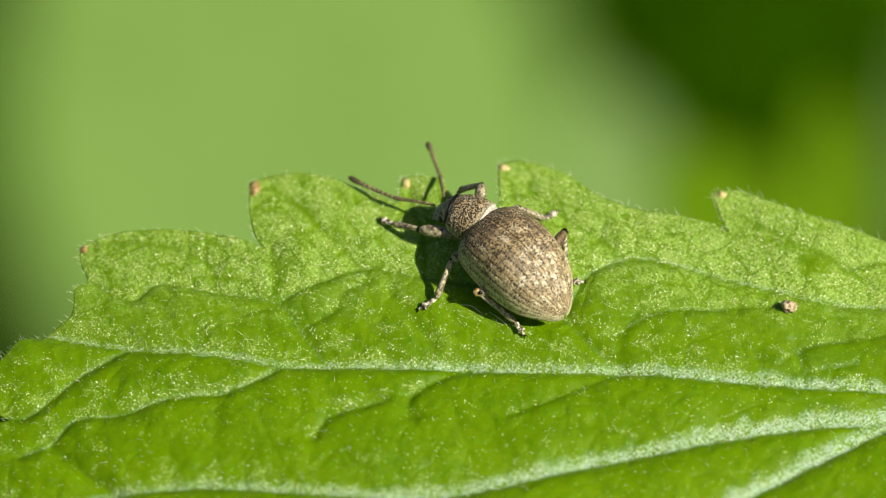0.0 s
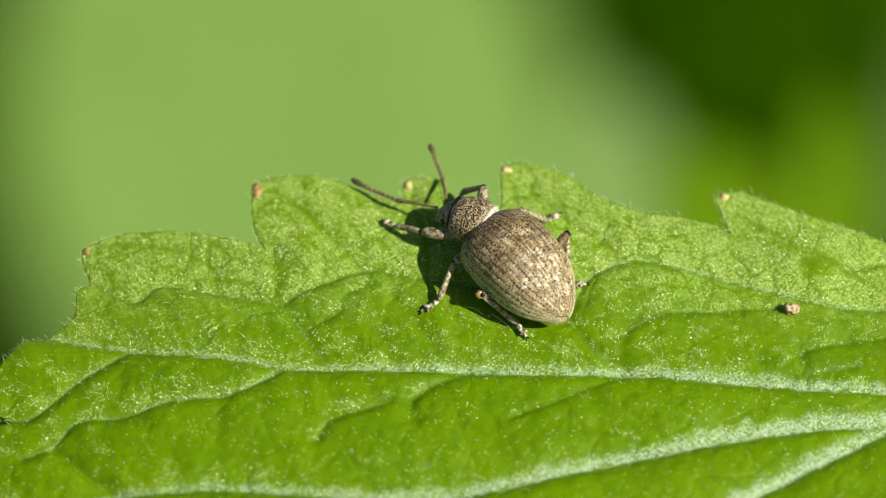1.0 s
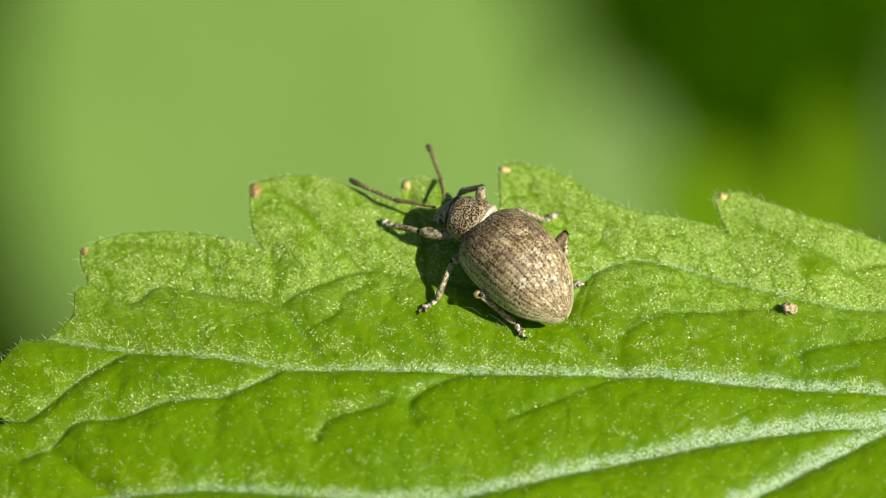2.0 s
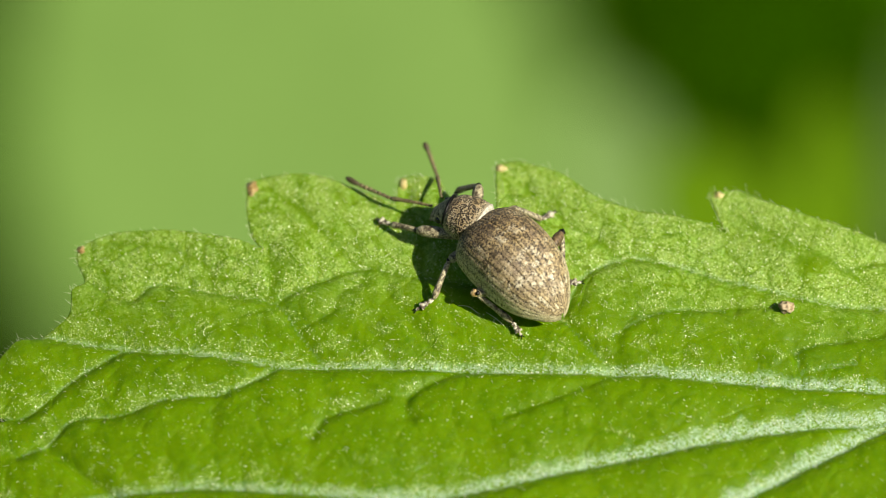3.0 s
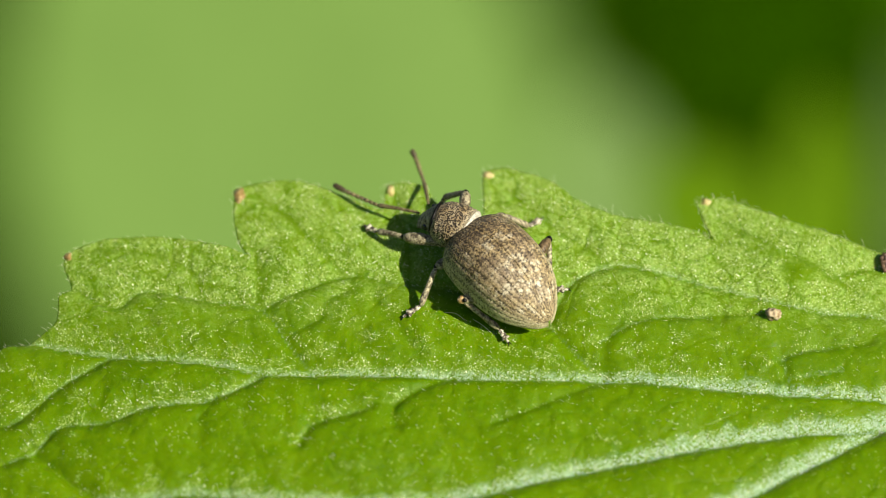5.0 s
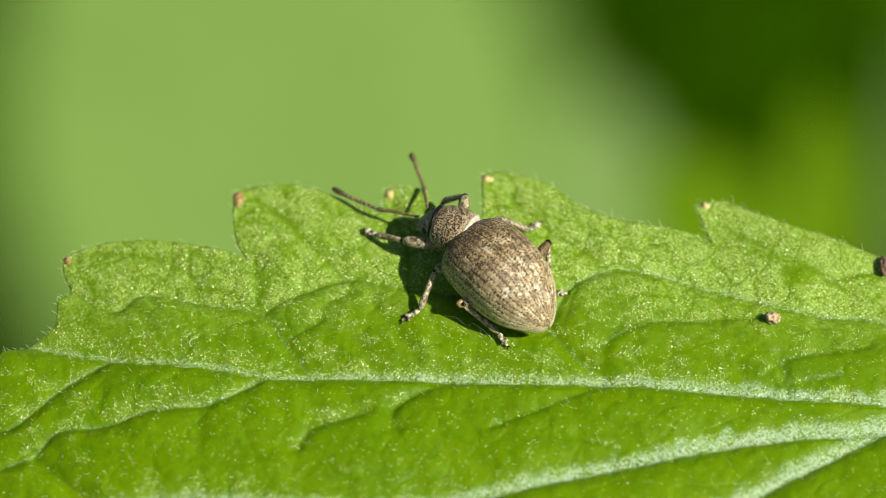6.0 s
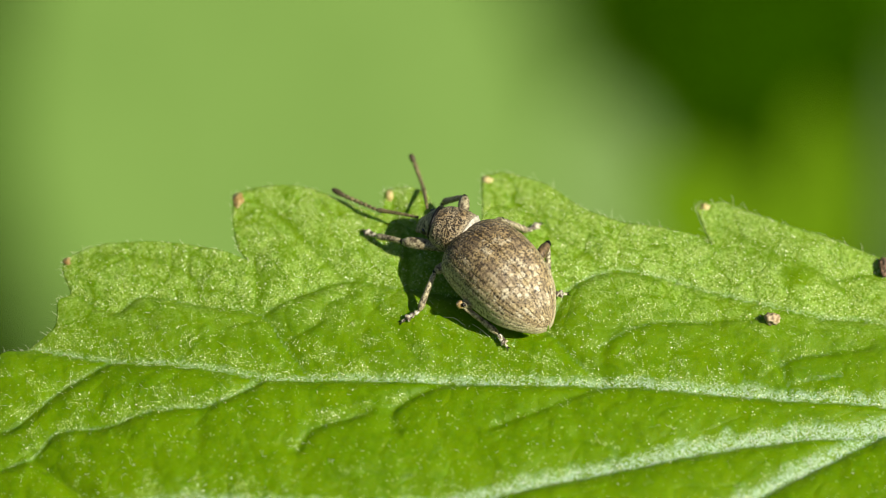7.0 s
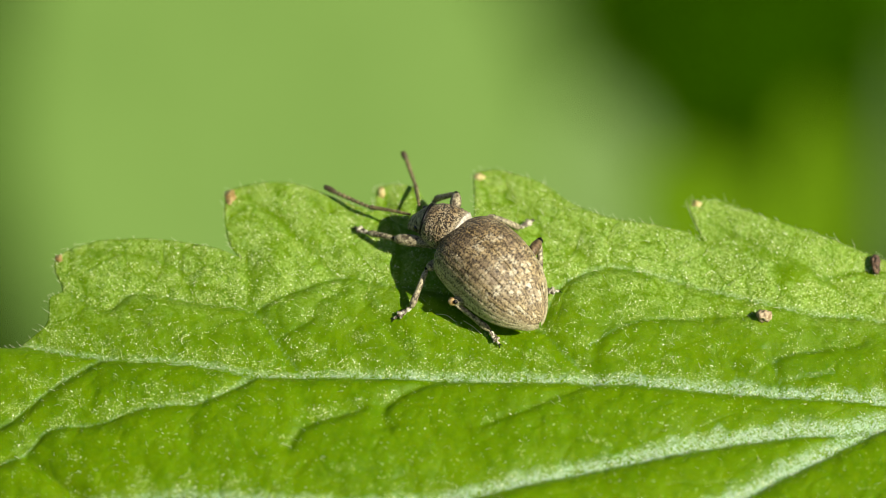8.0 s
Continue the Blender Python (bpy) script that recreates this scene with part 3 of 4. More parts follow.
def inside(p):
    """How far each point lies inside the margin (outside: minus)."""
    d = line_distance(p, OUTLINE, True)
    odd = np.zeros(len(p), bool)
    for a, b in zip(OUTLINE, np.roll(OUTLINE, -1, 0)):
        if a[1] != b[1]:
            cross = ((a[1] > p[:, 1]) != (b[1] > p[:, 1])) & (p[:, 0] < (b[0] - a[0]) * (p[:, 1] - a[1]) / (b[1] - a[1]) + a[0])
            odd ^= cross
    return np.where(odd, d, -d)


def waves(p, size, seed):
    """Smooth random relief made of a few crossing waves."""
    rng = np.random.RandomState(seed)
    z = np.zeros(len(p))
    for _ in range(14):
        a, k, ph = rng.uniform(0, 6.28), rng.uniform(0.6, 1.5) * 6.28 / size, rng.uniform(0, 6.28)
        z += np.sin((p[:, 0] * math.cos(a) + p[:, 1] * math.sin(a)) * k + ph)
    return z / 5.0


def bare_patch(p):
    """A small rounded patch on the far lobe that carries no down and shows darker green."""
    return np.exp(-(((p[:, 0] - 13.3) / 0.62) ** 2 + ((p[:, 1] + 0.62) / 0.50) ** 2) ** 2)


def relief(p, rim):
    """Height of the leaf's upper side above its plane, how much of a vein each point is, how downy, its painted sheen
    beside a vein, and its weight of painted glints.
    """
    z = np.zeros(len(p))
    vein = np.zeros(len(p))
    sheen_strip = np.zeros(len(p))
    ragged = waves(p, 0.9, 12)
    flank_glint = np.zeros(len(p))
    smooth = np.zeros(len(p))
    east = np.clip(p[:, 0] / 12, -1, 1)
    felt = (0.48 + 0.12 * east) / (1 + np.exp(-(p[:, 1] + 0.9 + 0.12 * np.abs(p[:, 0] - 2)) / 0.5))
    for depth, wide, band, line in VEIN_LINES:
        near = (p[:, 0] > line[:, 0].min() - 3) & (p[:, 0] < line[:, 0].max() + 3) & (p[:, 1] > line[:, 1].min() - 3) & (p[:, 1] < line[:, 1].max() + 3)
        d, over = line_distance(p[near], line, sided=True)
        lean = over / np.maximum(d, 1e-6)
        soft = np.sqrt(d * d + 0.0016)
        # the nearer flank of each furrow is steep, the farther one a gentle slope
        dip = -0.82 * depth * np.exp(-soft / (wide * (0.90 + 0.42 * lean)))
        z[near] = np.minimum(z[near], dip) + 0.25 * np.maximum(z[near], dip)
        vein[near] = np.maximum(vein[near], np.exp(-(d / (0.085 + 0.05 * depth)) ** 2))
        # glints painted on the flank facing sun and eye, thinned on the other
        flank_glint[near] = np.maximum(flank_glint[near], np.clip(lean, 0, 1) * np.exp(-d / (2.0 * depth)) * min(1, depth / 0.3))
        smooth[near] = np.maximum(smooth[near], np.clip(-lean, 0, 1) * np.exp(-d / (1.6 * depth)) * min(1, depth / 0.3))
        # painted sheen lies on that same flank, stronger towards the right
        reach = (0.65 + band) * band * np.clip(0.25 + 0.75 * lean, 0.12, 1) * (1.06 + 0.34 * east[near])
        sheen_strip[near] = np.maximum(sheen_strip[near], min(0.95, 4.0 * (band - 0.10)) * (0.8 + 0.25 * east[near]) * np.exp(-(d / reach * (1 + 0.25 * ragged[near])) ** 3))
    z += 0.030 * waves(p, 1.6, 3) + 0.012 * waves(p, 0.75, 4) + 0.006 * waves(p, 0.4, 9)
    z += 0.07 * waves(p, 6.0, 6)
    z -= 0.03 * np.exp(-np.maximum(rim, 0) / 0.25)
    far = np.maximum(0, np.hypot(p[:, 0] / 17, (p[:, 1] + 5) / 9) - 1)
    z -= 1.4 * far ** 2
    felt *= 1 - 0.95 * bare_patch(p)
    return z, vein, felt, sheen_strip, flank_glint - smooth


def clumps(p, felt, sheen_strip, flank_glint):
    """How thickly the bristles and painted glints stand: in patches, more of them towards the far margin and beside the
    veins.
    """
    upper = 1 / (1 + np.exp(-(p[:, 1] - 0.15 * p[:, 0] + 5.8) / 0.6))
    return np.clip(-0.42 + 0.44 * upper + 1.15 * felt + 0.4 * sheen_strip + 1.0 * flank_glint + 0.48 * waves(p, 1.2, 31) + 0.38 * waves(p, 0.5, 32) - 2.5 * bare_patch(p), 0, 1)


def settle(u, v, z):
    """The leaf as a whole arches: both ends hang a little, slid back to fit the camera's view."""
    drop = 0.008 * max(0.0, -u - 4) ** 2 + 0.004 * max(0.0, u - 6) ** 2
    return u, v + 0.625 * drop, z - drop


def surface_at(u, v):
    p = np.array([[u, v]])
    return float(relief(p, inside(p))[0][0])


def leaf_blade(parent):
    step = 0.11
    us, vs = np.arange(-34.0, 36.0, step), np.arange(-25.0, 4.5, step)
    nu, nv = len(us), len(vs)
    uu, vv = np.meshgrid(us, vs)
    p = np.stack([uu.ravel(), vv.ravel()], 1)
    s = inside(p)
    pts, depth = [tuple(q) for q in p], list(s)
    ix = np.arange(nu * nv).reshape(nv, nu)
    a, b, c, d = ix[:-1, :-1].ravel(), ix[:-1, 1:].ravel(), ix[1:, 1:].ravel(), ix[1:, :-1].ravel()
    tris = np.concatenate([np.stack([a, b, c], 1), np.stack([a, c, d], 1)])
    count = (s[tris] > 0).sum(1)
    faces = [tuple(t) for t in tris[count == 3]]
    cut = {}

    def between(i, j):
        key = (min(i, j), max(i, j))
        if key not in cut:
            t = s[i] / (s[i] - s[j])
            cut[key] = len(pts)
            pts.append((p[i][0] + (p[j][0] - p[i][0]) * t, p[i][1] + (p[j][1] - p[i][1]) * t))
            depth.append(0.0)
        return cut[key]

    for t in tris[(count == 1) | (count == 2)]:
        ring = []
        for k in range(3):
            i, j = t[k], t[(k + 1) % 3]
            if s[i] > 0:
                ring.append(i)
            if (s[i] > 0) != (s[j] > 0):
                ring.append(between(i, j))
        faces.append(tuple(ring))
    used = sorted({i for f in faces for i in f})
    where = {i: k for k, i in enumerate(used)}
    q = np.array([pts[i] for i in used])
    z, vein, felt, sheen_strip, flank_glint = relief(q, np.array([depth[i] for i in used]))
    me = mesh_of("blade", [settle(x, y, h) for (x, y), h in zip(q, z)], [tuple(where[i] for i in f) for f in faces], LEAF)
    at = me.attributes.new("vein", "FLOAT", "POINT")
    at.data.foreach_set("value", vein)
    at = me.attributes.new("felt", "FLOAT", "POINT")
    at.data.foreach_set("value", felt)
    at = me.attributes.new("sheen_strip", "FLOAT", "POINT")
    at.data.foreach_set("value", sheen_strip)
    at = me.attributes.new("clump", "FLOAT", "POINT")
    at.data.foreach_set("value", clumps(q, felt, sheen_strip, flank_glint))
    ob = part("blade", me, parent)
    thick = ob.modifiers.new("thickness", "SOLIDIFY")
    thick.thickness = 0.08 * MM
    thick.offset = -1
    return ob


def hairs(parent):
    """Fine silvery hairs over the blade and along its margin."""
    rng = random.Random(11)
    roots = []
    while len(roots) < 850:
        roots.append((rng.uniform(-17, 18), rng.uniform(-12, 3.6), 0))
    for i in range(len(OUTLINE)):
        a, b = OUTLINE[i - 1], OUTLINE[i]
        if -17.5 < b[0] < 19 and b[1] > -9 and rng.random() < (0.9 if b[0] > 3 else 0.6):
            q = a + (b - a) * rng.random()
            roots.append((q[0], q[1], 1))
    p = np.array([(u, v) for u, v, _ in roots])
    rim = inside(p)
    z = relief(p, rim)[0]
    pieces = []
    for (u, v, edge), h, r in zip(roots, z, rim):
        if not edge and r < 0.05:
            continue
        size = rng.uniform(0.08, 0.27) if not edge else rng.uniform(0.10, 0.45 if u > 3 else 0.30)
        lean = Vector((-0.75 + rng.gauss(0, 0.35), 0.15 + rng.gauss(0, 0.35) + (0.5 if edge else 0), 0.28 + rng.gauss(0, 0.15))).normalized()
        a = Vector(settle(u, v, h - 0.02))
        line = [a, a + lean * size * 0.5 + Vector((0, 0, 0.03)), a + lean * size]
        pieces.append(tube(line, [0.0055, 0.0045, 0.0015], 4))
    v, f = joined(pieces)
    tagged(part("leaf_hairs", mesh_of("leaf_hairs", v, f, HAIR), parent, "fine silvery hairs"), kind="stuff")


def glints(parent):
    """Minute bristle stubs, coloured pale to stand for glints on the blade, thickest on the downy parts."""
    rng = np.random.RandomState(21)
    p = np.stack([rng.uniform(-17.0, 18.0, 220000), rng.uniform(-11, 3.7, 220000)], 1)
    rim = inside(p)
    z, _, felt, sheen_strip, flank_glint = relief(p, rim)
    clump = clumps(p, felt, sheen_strip, flank_glint)
    keep = (rim > 0.03) & (rng.uniform(0, 1, len(p)) < (0.012 + 0.36 * clump + 0.16 * (rim < 0.16)) * np.where(p[:, 1] < -6.5, 0.5, 1.0))
    verts, faces = [], []
    for (u, v), h, thick in zip(p[keep], z[keep], clump[keep]):
        r = (0.008 + 0.034 * rng.uniform() ** 3) * (1.0 if thick > 0.1 else 0.8)
        slim = rng.uniform(0.25, 0.7)
        turn = rng.uniform(0, 3.14)
        tilt = rng.uniform(-0.7, 0.7, 2)
        u, v, h = settle(u, v, h)
        o = len(verts)
        for k in range(6):
            a = k * 1.0472
            x, y = r * math.cos(a) * rng.uniform(0.7, 1.2), r * slim * math.sin(a) * rng.uniform(0.7, 1.2)
            x, y = x * math.cos(turn) - y * math.sin(turn), x * math.sin(turn) + y * math.cos(turn)
            verts.append((u + x, v + y, h - 0.003 + max(0.0, tilt[0] * x + tilt[1] * y)))
        verts.append((u, v, h + r * rng.uniform(0.4, 1.0)))
        faces += [(o + k, o + (k + 1) % 6, o + 6) for k in range(6)]
    tagged(part("leaf_bristles", mesh_of("leaf_bristles", verts, faces, BRISTLE), parent, "minute bristle stubs coloured pale for glints"), kind="stuff")


def carrier_leaf():
    root = new("leaf")
    root.matrix_basis = LEAF_POSE
    tagged(root, "fresh green toothed hairy leaf with sunken veins", "leaf")
    leaf_blade(root)
    hairs(root)
    glints(root)
    for u, v, size, squash, stuff in ((-12.94, -0.02, 0.14, 1.1, TIP), (-6.80, 2.62, 0.19, 1.6, TIP), (-1.34, 2.84, 0.15, 1.4, PALE_TIP), (2.20, 3.50, 0.20, 0.8, PALE_TIP), (10.06, 2.34, 0.18, 0.75, PALE_TIP)):
        h = surface_at(u, v)
        vv, ff = ball(settle(u, v, h - 0.02), (size, size * squash, 0.10), 10, 14, 0.7, 2.6)
        part("tooth_tip", mesh_of("tooth_tip", vv, ff, stuff), root, "dry tan leaf tooth tip")
    line = curve_points([(34.0, -5.0, -6.0), (40.0, -5.2, -7.5), (52.0, -5.5, -14.0)], 8)
    v, f = tube([tuple(q) for q in line], list(np.linspace(0.7, 1.1, len(line))), 12)
    part("stalk", mesh_of("stalk", v, f, STEM), root, "green leaf stalk")
    # the upright stem that bears the stalk, down to the soil
    join = LEAF_POSE @ Vector((52 * MM, -5.5 * MM, -14 * MM))
    down = LEAF_POSE.inverted()
    line = curve_points([down @ Vector((join.x + a * MM, join.y + b * MM, h)) / MM for a, b, h in ((0, 0, -0.01), (3, 2, 0.18), (-1, 1, 0.33), (0, 0, join.z + 0.025))], 10)
    v, f = tube([tuple(q) for q in line], list(np.linspace(3.2, 1.9, len(line))), 12)
    part("stem", mesh_of("stem", v, f, STEM), root, "upright green herb stem")
    return root


carrier_leaf()


# ---- crumbs on the leaf ----
def crumb(name, u, v, radii, material, label, category, lumps):
    h = surface_at(u, v)
    vv, ff = joined([ball((x * radii[0], y * radii[1], radii[2] * z), [r * s for r in radii], 14, 18, 0.55, 2.2) for x, y, z, s in lumps])
    ob = new(name, mesh_of(name, vv, ff, material))
    ob.matrix_basis = LEAF_POSE @ Matrix.Translation([q * MM for q in settle(u, v, h)])
    tagged(ob, label, category)


crumb("crumb", 12.36, -2.53, (0.25, 0.22, 0.20), CRUMB, "tiny pale tan crumb lying on the leaf", "crumb",
      [(0, 0, 0.8, 1.0), (0.5, -0.2, 0.5, 0.6), (-0.5, 0.2, 0.6, 0.55)])
crumb("dropping", 16.45, -0.30, (0.19, 0.25, 0.21), FRASS, "small dark brown insect dropping on the leaf", "dropping",
      [(0, 0.75, 0.9, 0.85), (0.05, -0.1, 0.9, 0.8), (0.1, -0.8, 0.8, 0.7)])


def fibre(points):
    """A pale loose hair lying on the leaf."""
    line = curve_points([settle(u, v, surface_at(u, v) + lift) for u, v, lift in points], 8)
    v, f = tube([tuple(q) for q in line], [0.012] * len(line), 6)
    ob = new("fibre", mesh_of("fibre", v, f, HAIR))
    ob.matrix_basis = LEAF_POSE
    tagged(ob, "fine pale loose hair lying on the leaf", "fibre", "loose hairs beside the weevil")


fibre([(1.64, -2.63, 0.02), (1.95, -2.90, 0.08), (2.26, -3.18, 0.02)])
fibre([(0.63, -2.37, 0.02), (1.02, -2.44, 0.07), (1.34, -2.66, 0.02)])


# ---- the weevil ----
HALF_WIDTH = [(0, 0.90), (0.03, 1.14), (0.10, 1.42), (0.22, 1.55), (0.36, 1.585), (0.50, 1.56), (0.64, 1.46), (0.77, 1.24), (0.88, 0.87), (0.95, 0.54), (0.985, 0.29), (1, 0.05)]
TOP = [(0, 1.60), (0.05, 1.87), (0.15, 2.20), (0.30, 2.45), (0.45, 2.51), (0.6, 2.37), (0.75, 2.0), (0.87, 1.48), (0.95, 1.02), (1, 0.62)]
RIM = [(0, 0.92), (0.15, 0.84), (0.5, 0.72), (0.8, 0.60), (1, 0.48)]
SWUNG = pose(-0.02 * MM, 0.017 * MM, 0, 0, 0, 3.2)


def smooth_profile(keys, x):
    xs = [k[0] for k in keys]
    i = min(max(int(np.searchsorted(xs, x)) - 1, 0), len(xs) - 2)
    t = (x - xs[i]) / (xs[i + 1] - xs[i])
    a, b = keys[i][1], keys[i + 1][1]
    m0 = (b - keys[i - 1][1]) / (xs[i + 1] - xs[i - 1]) if i > 0 else (b - a) / (xs[i + 1] - xs[i])
    m1 = (keys[i + 2][1] - a) / (xs[i + 2] - xs[i]) if i < len(xs) - 2 else (b - a) / (xs[i + 1] - xs[i])
    d = xs[i + 1] - xs[i]
    return (2 * t ** 3 - 3 * t * t + 1) * a + (t ** 3 - 2 * t * t + t) * d * m0 + (3 * t * t - 2 * t ** 3) * b + (t ** 3 - t * t) * d * m1


def elytron(side, parent):
    """One wing case: ten punctured grooves, rounded ribs between, the rim tucked under."""
    n, m, rows = 170, 150, 10
    y0, y1 = 2.19, -2.33
    verts, rows_uv, faces = [], [], []
    for j in range(n + 1):
        s = 1 - (1 - j / n) ** 1.0
        y = y0 + (y1 - y0) * s
        w, zt, zb = smooth_profile(HALF_WIDTH, s), smooth_profile(TOP, s), smooth_profile(RIM, s)
        for i in range(m + 1):
            g = i / m
            a = g * radians(112)
            x = w * math.sin(a) ** 0.92 if a < math.pi / 2 else w * math.sin(a)
            z = zb + (zt - zb) * (max(math.cos(a), 0) ** 0.86) + min(math.cos(a), 0) * 0.55
            k = g * rows / 0.9
            groove = math.exp(-((k % 1.0 - 0.5) / 0.16) ** 2)
            pit = 0.5 + 0.5 * math.cos(s * 2 * math.pi * 34 + math.floor(k) * 1.7)
            dip = 0.005 * groove + 0.012 * groove * pit
            seam = 0.03 * math.exp(-x / 0.03)
            sc = 1 - (dip + seam) / max(w, 0.4)
            verts.append((side * (0.004 + x * sc), y, zb + (z - zb) * sc - seam * 0.5))
            rows_uv.append((k, s * 34))
    r = m + 1
    for j in range(n):
        for i in range(m):
            q = (j * r + i, j * r + i + 1, (j + 1) * r + i + 1, (j + 1) * r + i)
            faces.append(q if side < 0 else q[::-1])
    me = mesh_of("elytron", verts, faces, ELYTRA)
    uv = me.uv_layers.new(name="rows")
    index = np.zeros(len(me.loops), np.int32)
    me.loops.foreach_get("vertex_index", index)
    uv.data.foreach_set("uv", np.array(rows_uv, np.float32)[index].ravel())
    return part("elytron", me, parent, "grooved tan wing case mottled with dark scales", SWUNG)


def swept(stations, n=60, sides=64, dents=0.0, size=6.0):
    """A body part along y: stations of y, half width, centre height, half height."""
    v, f = [], []
    t0 = np.linspace(0, 1, len(stations))
    keys = [[(t, q[k]) for t, q in zip(t0, stations)] for k in range(4)]
    for j in range(n + 1):
        y, w, c, h = (smooth_profile(keys[k], j / n) for k in range(4))
        for i in range(sides):
            a = 2 * math.pi * i / sides
            d = Vector((math.cos(a) * w, y, c + math.sin(a) * h))
            g = 1 + dents * noise.noise(d * size)
            v.append((d.x * g, y, c + (d.z - c) * g))
    for j in range(n):
        for i in range(sides):
            q = (i + 1) % sides
            f.append((j * sides + i, j * sides + q, (j + 1) * sides + q, (j + 1) * sides + i))
    f.append(tuple(reversed(range(sides))))
    f.append(tuple(range(n * sides, (n + 1) * sides)))
    return v, f


def leg(root, hip, knee, ankle, toe, thick=1.0, arch=0.0, seed=1, cap=0.10, bare=None, thigh=None):
    hip, knee, ankle, toe = (Vector(q) for q in (hip, knee, ankle, toe))
    top = new("leg")
    top.parent = root
    limb("femur", (hip, knee), [(0, 0.11 * thick), (0.3, 0.16 * thick), (0.60, 0.215 * thick), (0.85, 0.19 * thick), (0.96, 0.14 * thick), (1, 0.10)], thigh or LEG, top, "dark brown thigh" if thigh else "", bend=(0, 0, 0.06 + arch), sides=18, rough=0.06, seed=seed)
    v, f = ball(knee, (cap * thick, cap * thick, cap * thick), 10, 14, 0.3, 2.0)
    knee_part = part("knee", mesh_of("knee", v, f, KNEE if bare else CUTICLE), top, "tan knee joint" if bare else "black knee joint")
    if bare:
        v, f = ball(knee + Vector(bare), (0.075, 0.075, 0.075), 10, 14, 0.3, 2.0)
        part("knee_spot", mesh_of("knee_spot", v, f, CUTICLE), knee_part, "bare black spot on the knee")
    limb("tibia", (knee, ankle), [(0, 0.065), (0.15, 0.10), (0.6, 0.105), (0.9, 0.13), (1, 0.07)], LEG, top, bend=(0, 0, 0.03), sides=16, rough=0.10, seed=seed + 1)
    way = toe - ankle
    pieces = []
    for a, b, r in ((0.0, 0.28, 0.10), (0.26, 0.50, 0.115), (0.48, 0.74, 0.16)):
        v, f = tube([tuple(ankle + way * (a + (b - a) * t)) for t in (0, 0.25, 0.6, 0.9, 1)], [r * 0.45, r * 0.7, r * 0.95, r, r * 0.6], 12, 0.7)
        pieces.append((v, f))
    pieces.append(tube([tuple(ankle + way * t) for t in (0.68, 0.8, 0.93, 1.0)], [0.035, 0.045, 0.06, 0.03], 10))
    v, f = joined(pieces)
    part("tarsus", mesh_of("tarsus", v, f, FOOT), top, "segmented pale foot")
    side = way.cross(Vector((0, 0, 1))).normalized()
    for s in (-1, 1):
        tip = toe + way.normalized() * 0.12 + side * (0.07 * s) - Vector((0, 0, 0.03))
        v, f = tube([tuple(toe - way.normalized() * 0.02), tuple((toe + tip) / 2 + side * 0.02 * s + Vector((0, 0, 0.02))), tuple(tip)], [0.025, 0.018, 0.004], 6)
        part("claw", mesh_of("claw", v, f, CUTICLE), top)
    return top


def antenna(root, base, elbow, mid, tip):
    top = new("antenna")
    top.parent = root
    limb("scape", (base, elbow), [(0, 0.045), (0.3, 0.055), (0.75, 0.072), (0.95, 0.095), (1, 0.06)], CLUB, top, "slender dark antenna shaft", bend=(0, 0, 0.03))
    a, b = Vector(elbow), Vector(mid)
    pieces = []
    for k in range(7):
        c = a.lerp(b, (k + 0.55) / 7)
        turn = (b - a).to_track_quat("Z", "Y").to_matrix()
        pieces.append(ball(c, (0.072 + 0.003 * k, 0.072 + 0.003 * k, (b - a).length / 7 * 0.60), 8, 12, turn=turn))
    v, f = joined(pieces)
    part("funicle", mesh_of("funicle", v, f, CLUB), top, "beaded brown antenna segments")
    limb("club", (mid, tip), [(0, 0.05), (0.15, 0.085), (0.5, 0.11), (0.8, 0.10), (0.95, 0.055), (1, 0.01)], DARK_CLUB, top, "dark antenna club", rough=0.08)
    return top


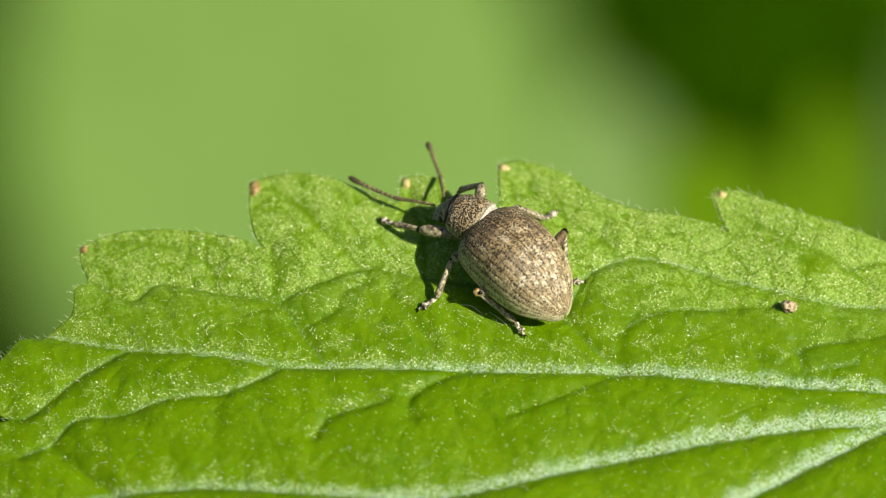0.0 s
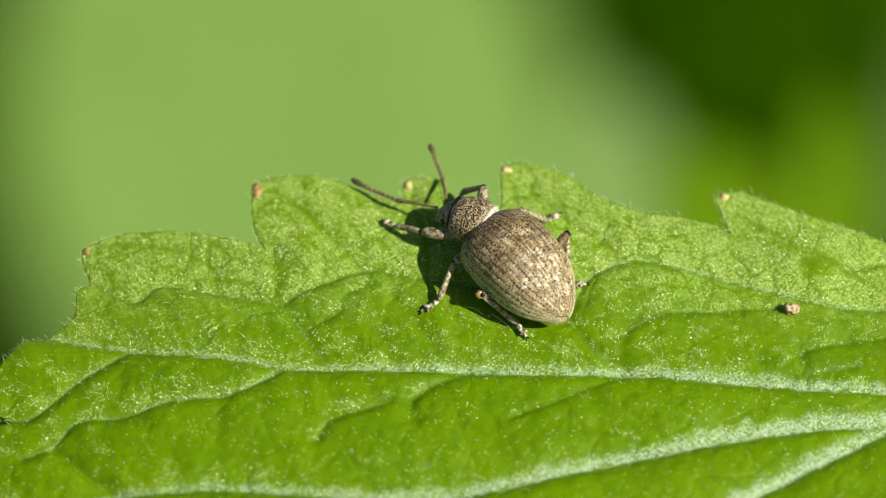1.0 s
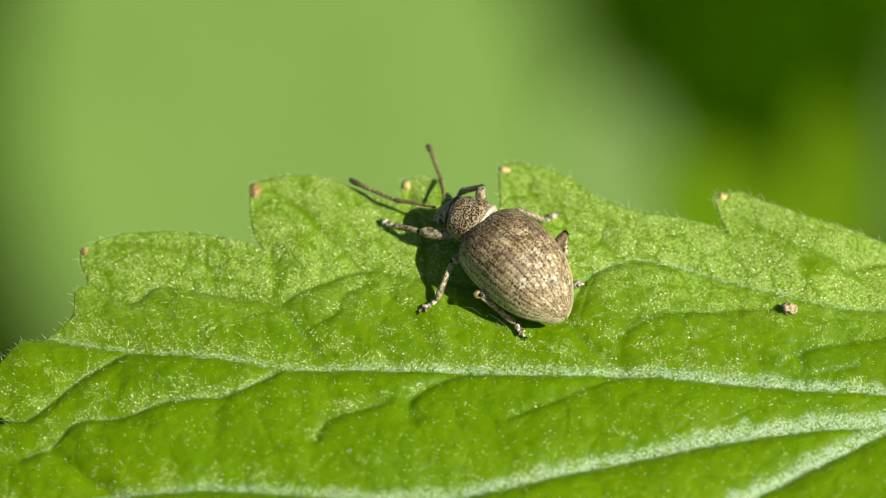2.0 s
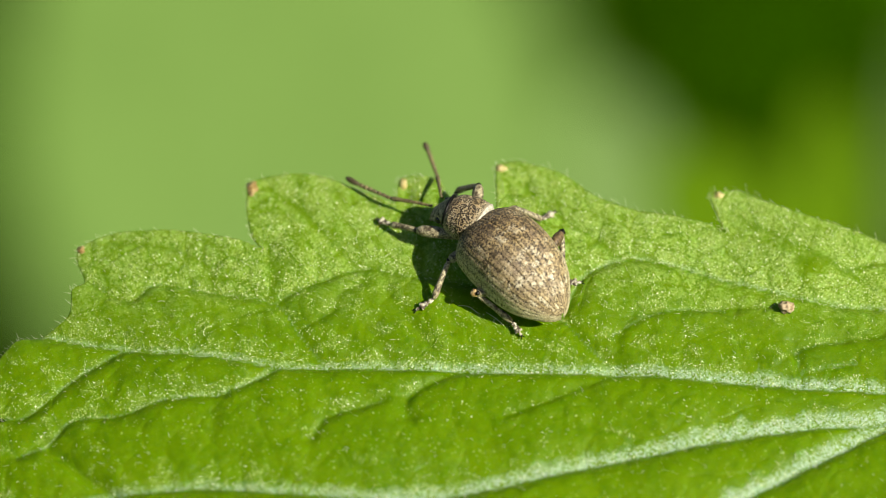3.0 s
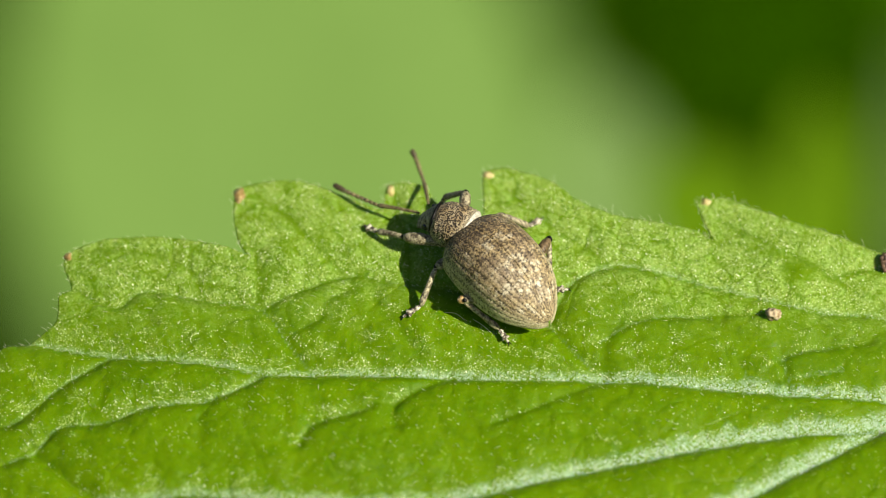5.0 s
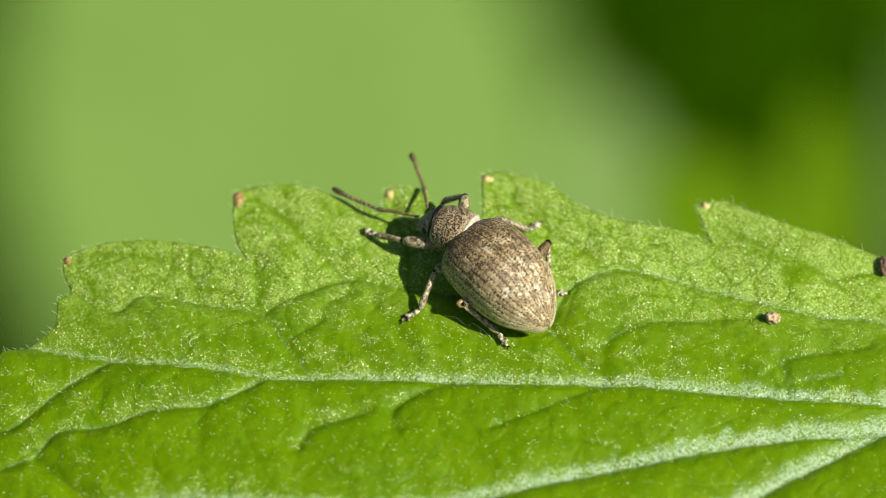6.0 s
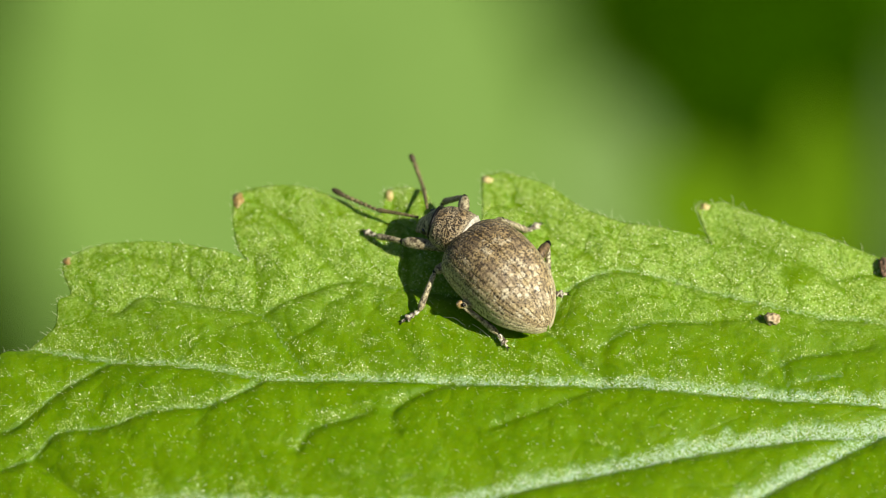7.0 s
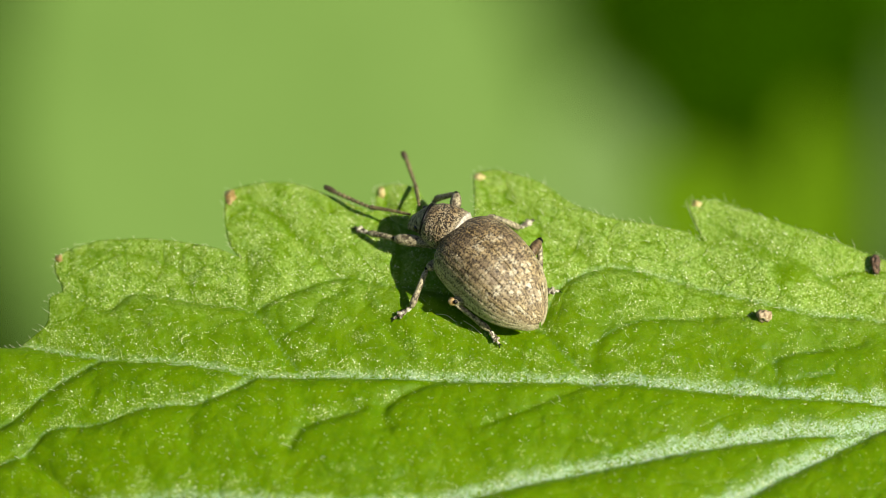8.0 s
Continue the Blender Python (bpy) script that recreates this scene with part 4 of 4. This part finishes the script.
def weevil():
    root = new("weevil")
    root.matrix_basis = LEAF_POSE @ pose(2.82 * MM, -1.54 * MM, 0.35 * MM, 0, 0, 38.5)
    tagged(root, "mottled tan and brown weevil resting on the leaf", "weevil")
    elytron(-1, root)
    elytron(1, root)
    v, f = swept([(-2.27, 0.07, 0.56, 0.06), (-1.6, 0.85, 0.62, 0.3), (-0.6, 1.32, 0.70, 0.42), (0.6, 1.36, 0.78, 0.45), (1.7, 1.2, 0.9, 0.5), (2.3, 0.7, 1.0, 0.5)])
    part("abdomen", mesh_of("abdomen", v, f, CUTICLE), root, "dark underside", SWUNG)
    # the thorax is turned a little to the left, the head farther
    turned = pose(0, 2.15 * MM, 0, 0, 0, 22) @ pose(0, -2.15 * MM, 0)
    nodded = turned @ pose(0, 3.33 * MM, 0, 0, 0, 8) @ pose(0, -3.33 * MM, 0)
    v, f = swept([(2.06, 0.74, 1.14, 0.58), (2.16, 0.84, 1.13, 0.68), (2.24, 0.82, 1.12, 0.67), (2.60, 0.89, 1.09, 0.74), (2.98, 0.85, 1.03, 0.72), (3.26, 0.75, 1.02, 0.65), (3.42, 0.63, 1.00, 0.56), (3.48, 0.50, 0.99, 0.45)], 96, 88, 0.05, 7.0)
    part("pronotum", mesh_of("pronotum", v, f, PRONOTUM), root, "pale tan thorax shield densely pitted black", turned)
    v, f = swept([(3.36, 0.50, 0.98, 0.46), (3.54, 0.54, 0.98, 0.50), (3.66, 0.51, 0.92, 0.47), (3.82, 0.42, 0.78, 0.39), (3.98, 0.35, 0.62, 0.29), (4.10, 0.30, 0.51, 0.22), (4.14, 0.2, 0.48, 0.14)], 50, 48, 0.04, 7.0)
    part("head", mesh_of("head", v, f, FACE), root, "short tan snouted head", nodded)
    v, f = swept([(3.40, 0.52, 1.0, 0.46), (3.45, 0.63, 1.01, 0.57), (3.52, 0.635, 1.01, 0.57), (3.58, 0.52, 0.98, 0.47)], 10, 48)
    part("neck_ring", mesh_of("neck_ring", v, f, CUTICLE), root, "shiny black ring behind the head", nodded)
    for side in (-1, 1):
        v, f = ball((0.45 * side, 3.70, 0.94), (0.10, 0.14, 0.13), 12, 16)
        part("eye", mesh_of("eye", v, f, EYE), root, "round black eye", nodded)
    antenna(root, (-0.72, 4.09, 0.68), (-1.50, 5.50, 0.20), (-1.93, 6.80, -0.06), (-2.09, 7.40, -0.15))
    antenna(root, (-0.16, 4.28, 0.50), (0.53, 5.37, -0.15), (0.92, 6.38, -0.05), (1.01, 6.73, 0.00))
    leg(root, (-0.75, 2.45, 0.62), (-1.69, 3.77, 0.40), (-2.08, 4.78, -0.10), (-2.24, 5.37, -0.30), 1.05, seed=3)
    leg(root, (-0.80, 1.80, 0.62), (-1.65, 1.95, 0.60), (-2.84, 1.34, -0.05), (-3.54, 1.49, -0.30), 0.9, seed=5)
    leg(root, (-0.85, -0.35, 0.60), (-1.82, 0.27, 0.70), (-1.23, -1.12, -0.10), (-1.25, -1.70, -0.30), 0.95, seed=7, cap=0.17, bare=(0.02, -0.14, 0.12))
    leg(root, (0.30, 2.85, 0.80), (1.02, 3.59, 0.95), (0.63, 4.35, 0.05), (0.36, 4.21, -0.30), 1.0, seed=9)
    leg(root, (0.90, 2.00, 0.70), (1.59, 2.18, 0.60), (2.30, 1.58, -0.10), (2.98, 1.62, -0.30), 0.9, seed=11)
    leg(root, (0.90, -0.20, 0.60), (2.23, 0.34, 0.65), (1.23, -0.96, -0.10), (1.83, -1.29, -0.30), 0.95, seed=13, cap=0.13, thigh=DARK_LEG)
    return root


weevil()


def motions():
    """The weevil, the crumbs and the leaf hold still; only the camera drifts, keyed above."""


motions()
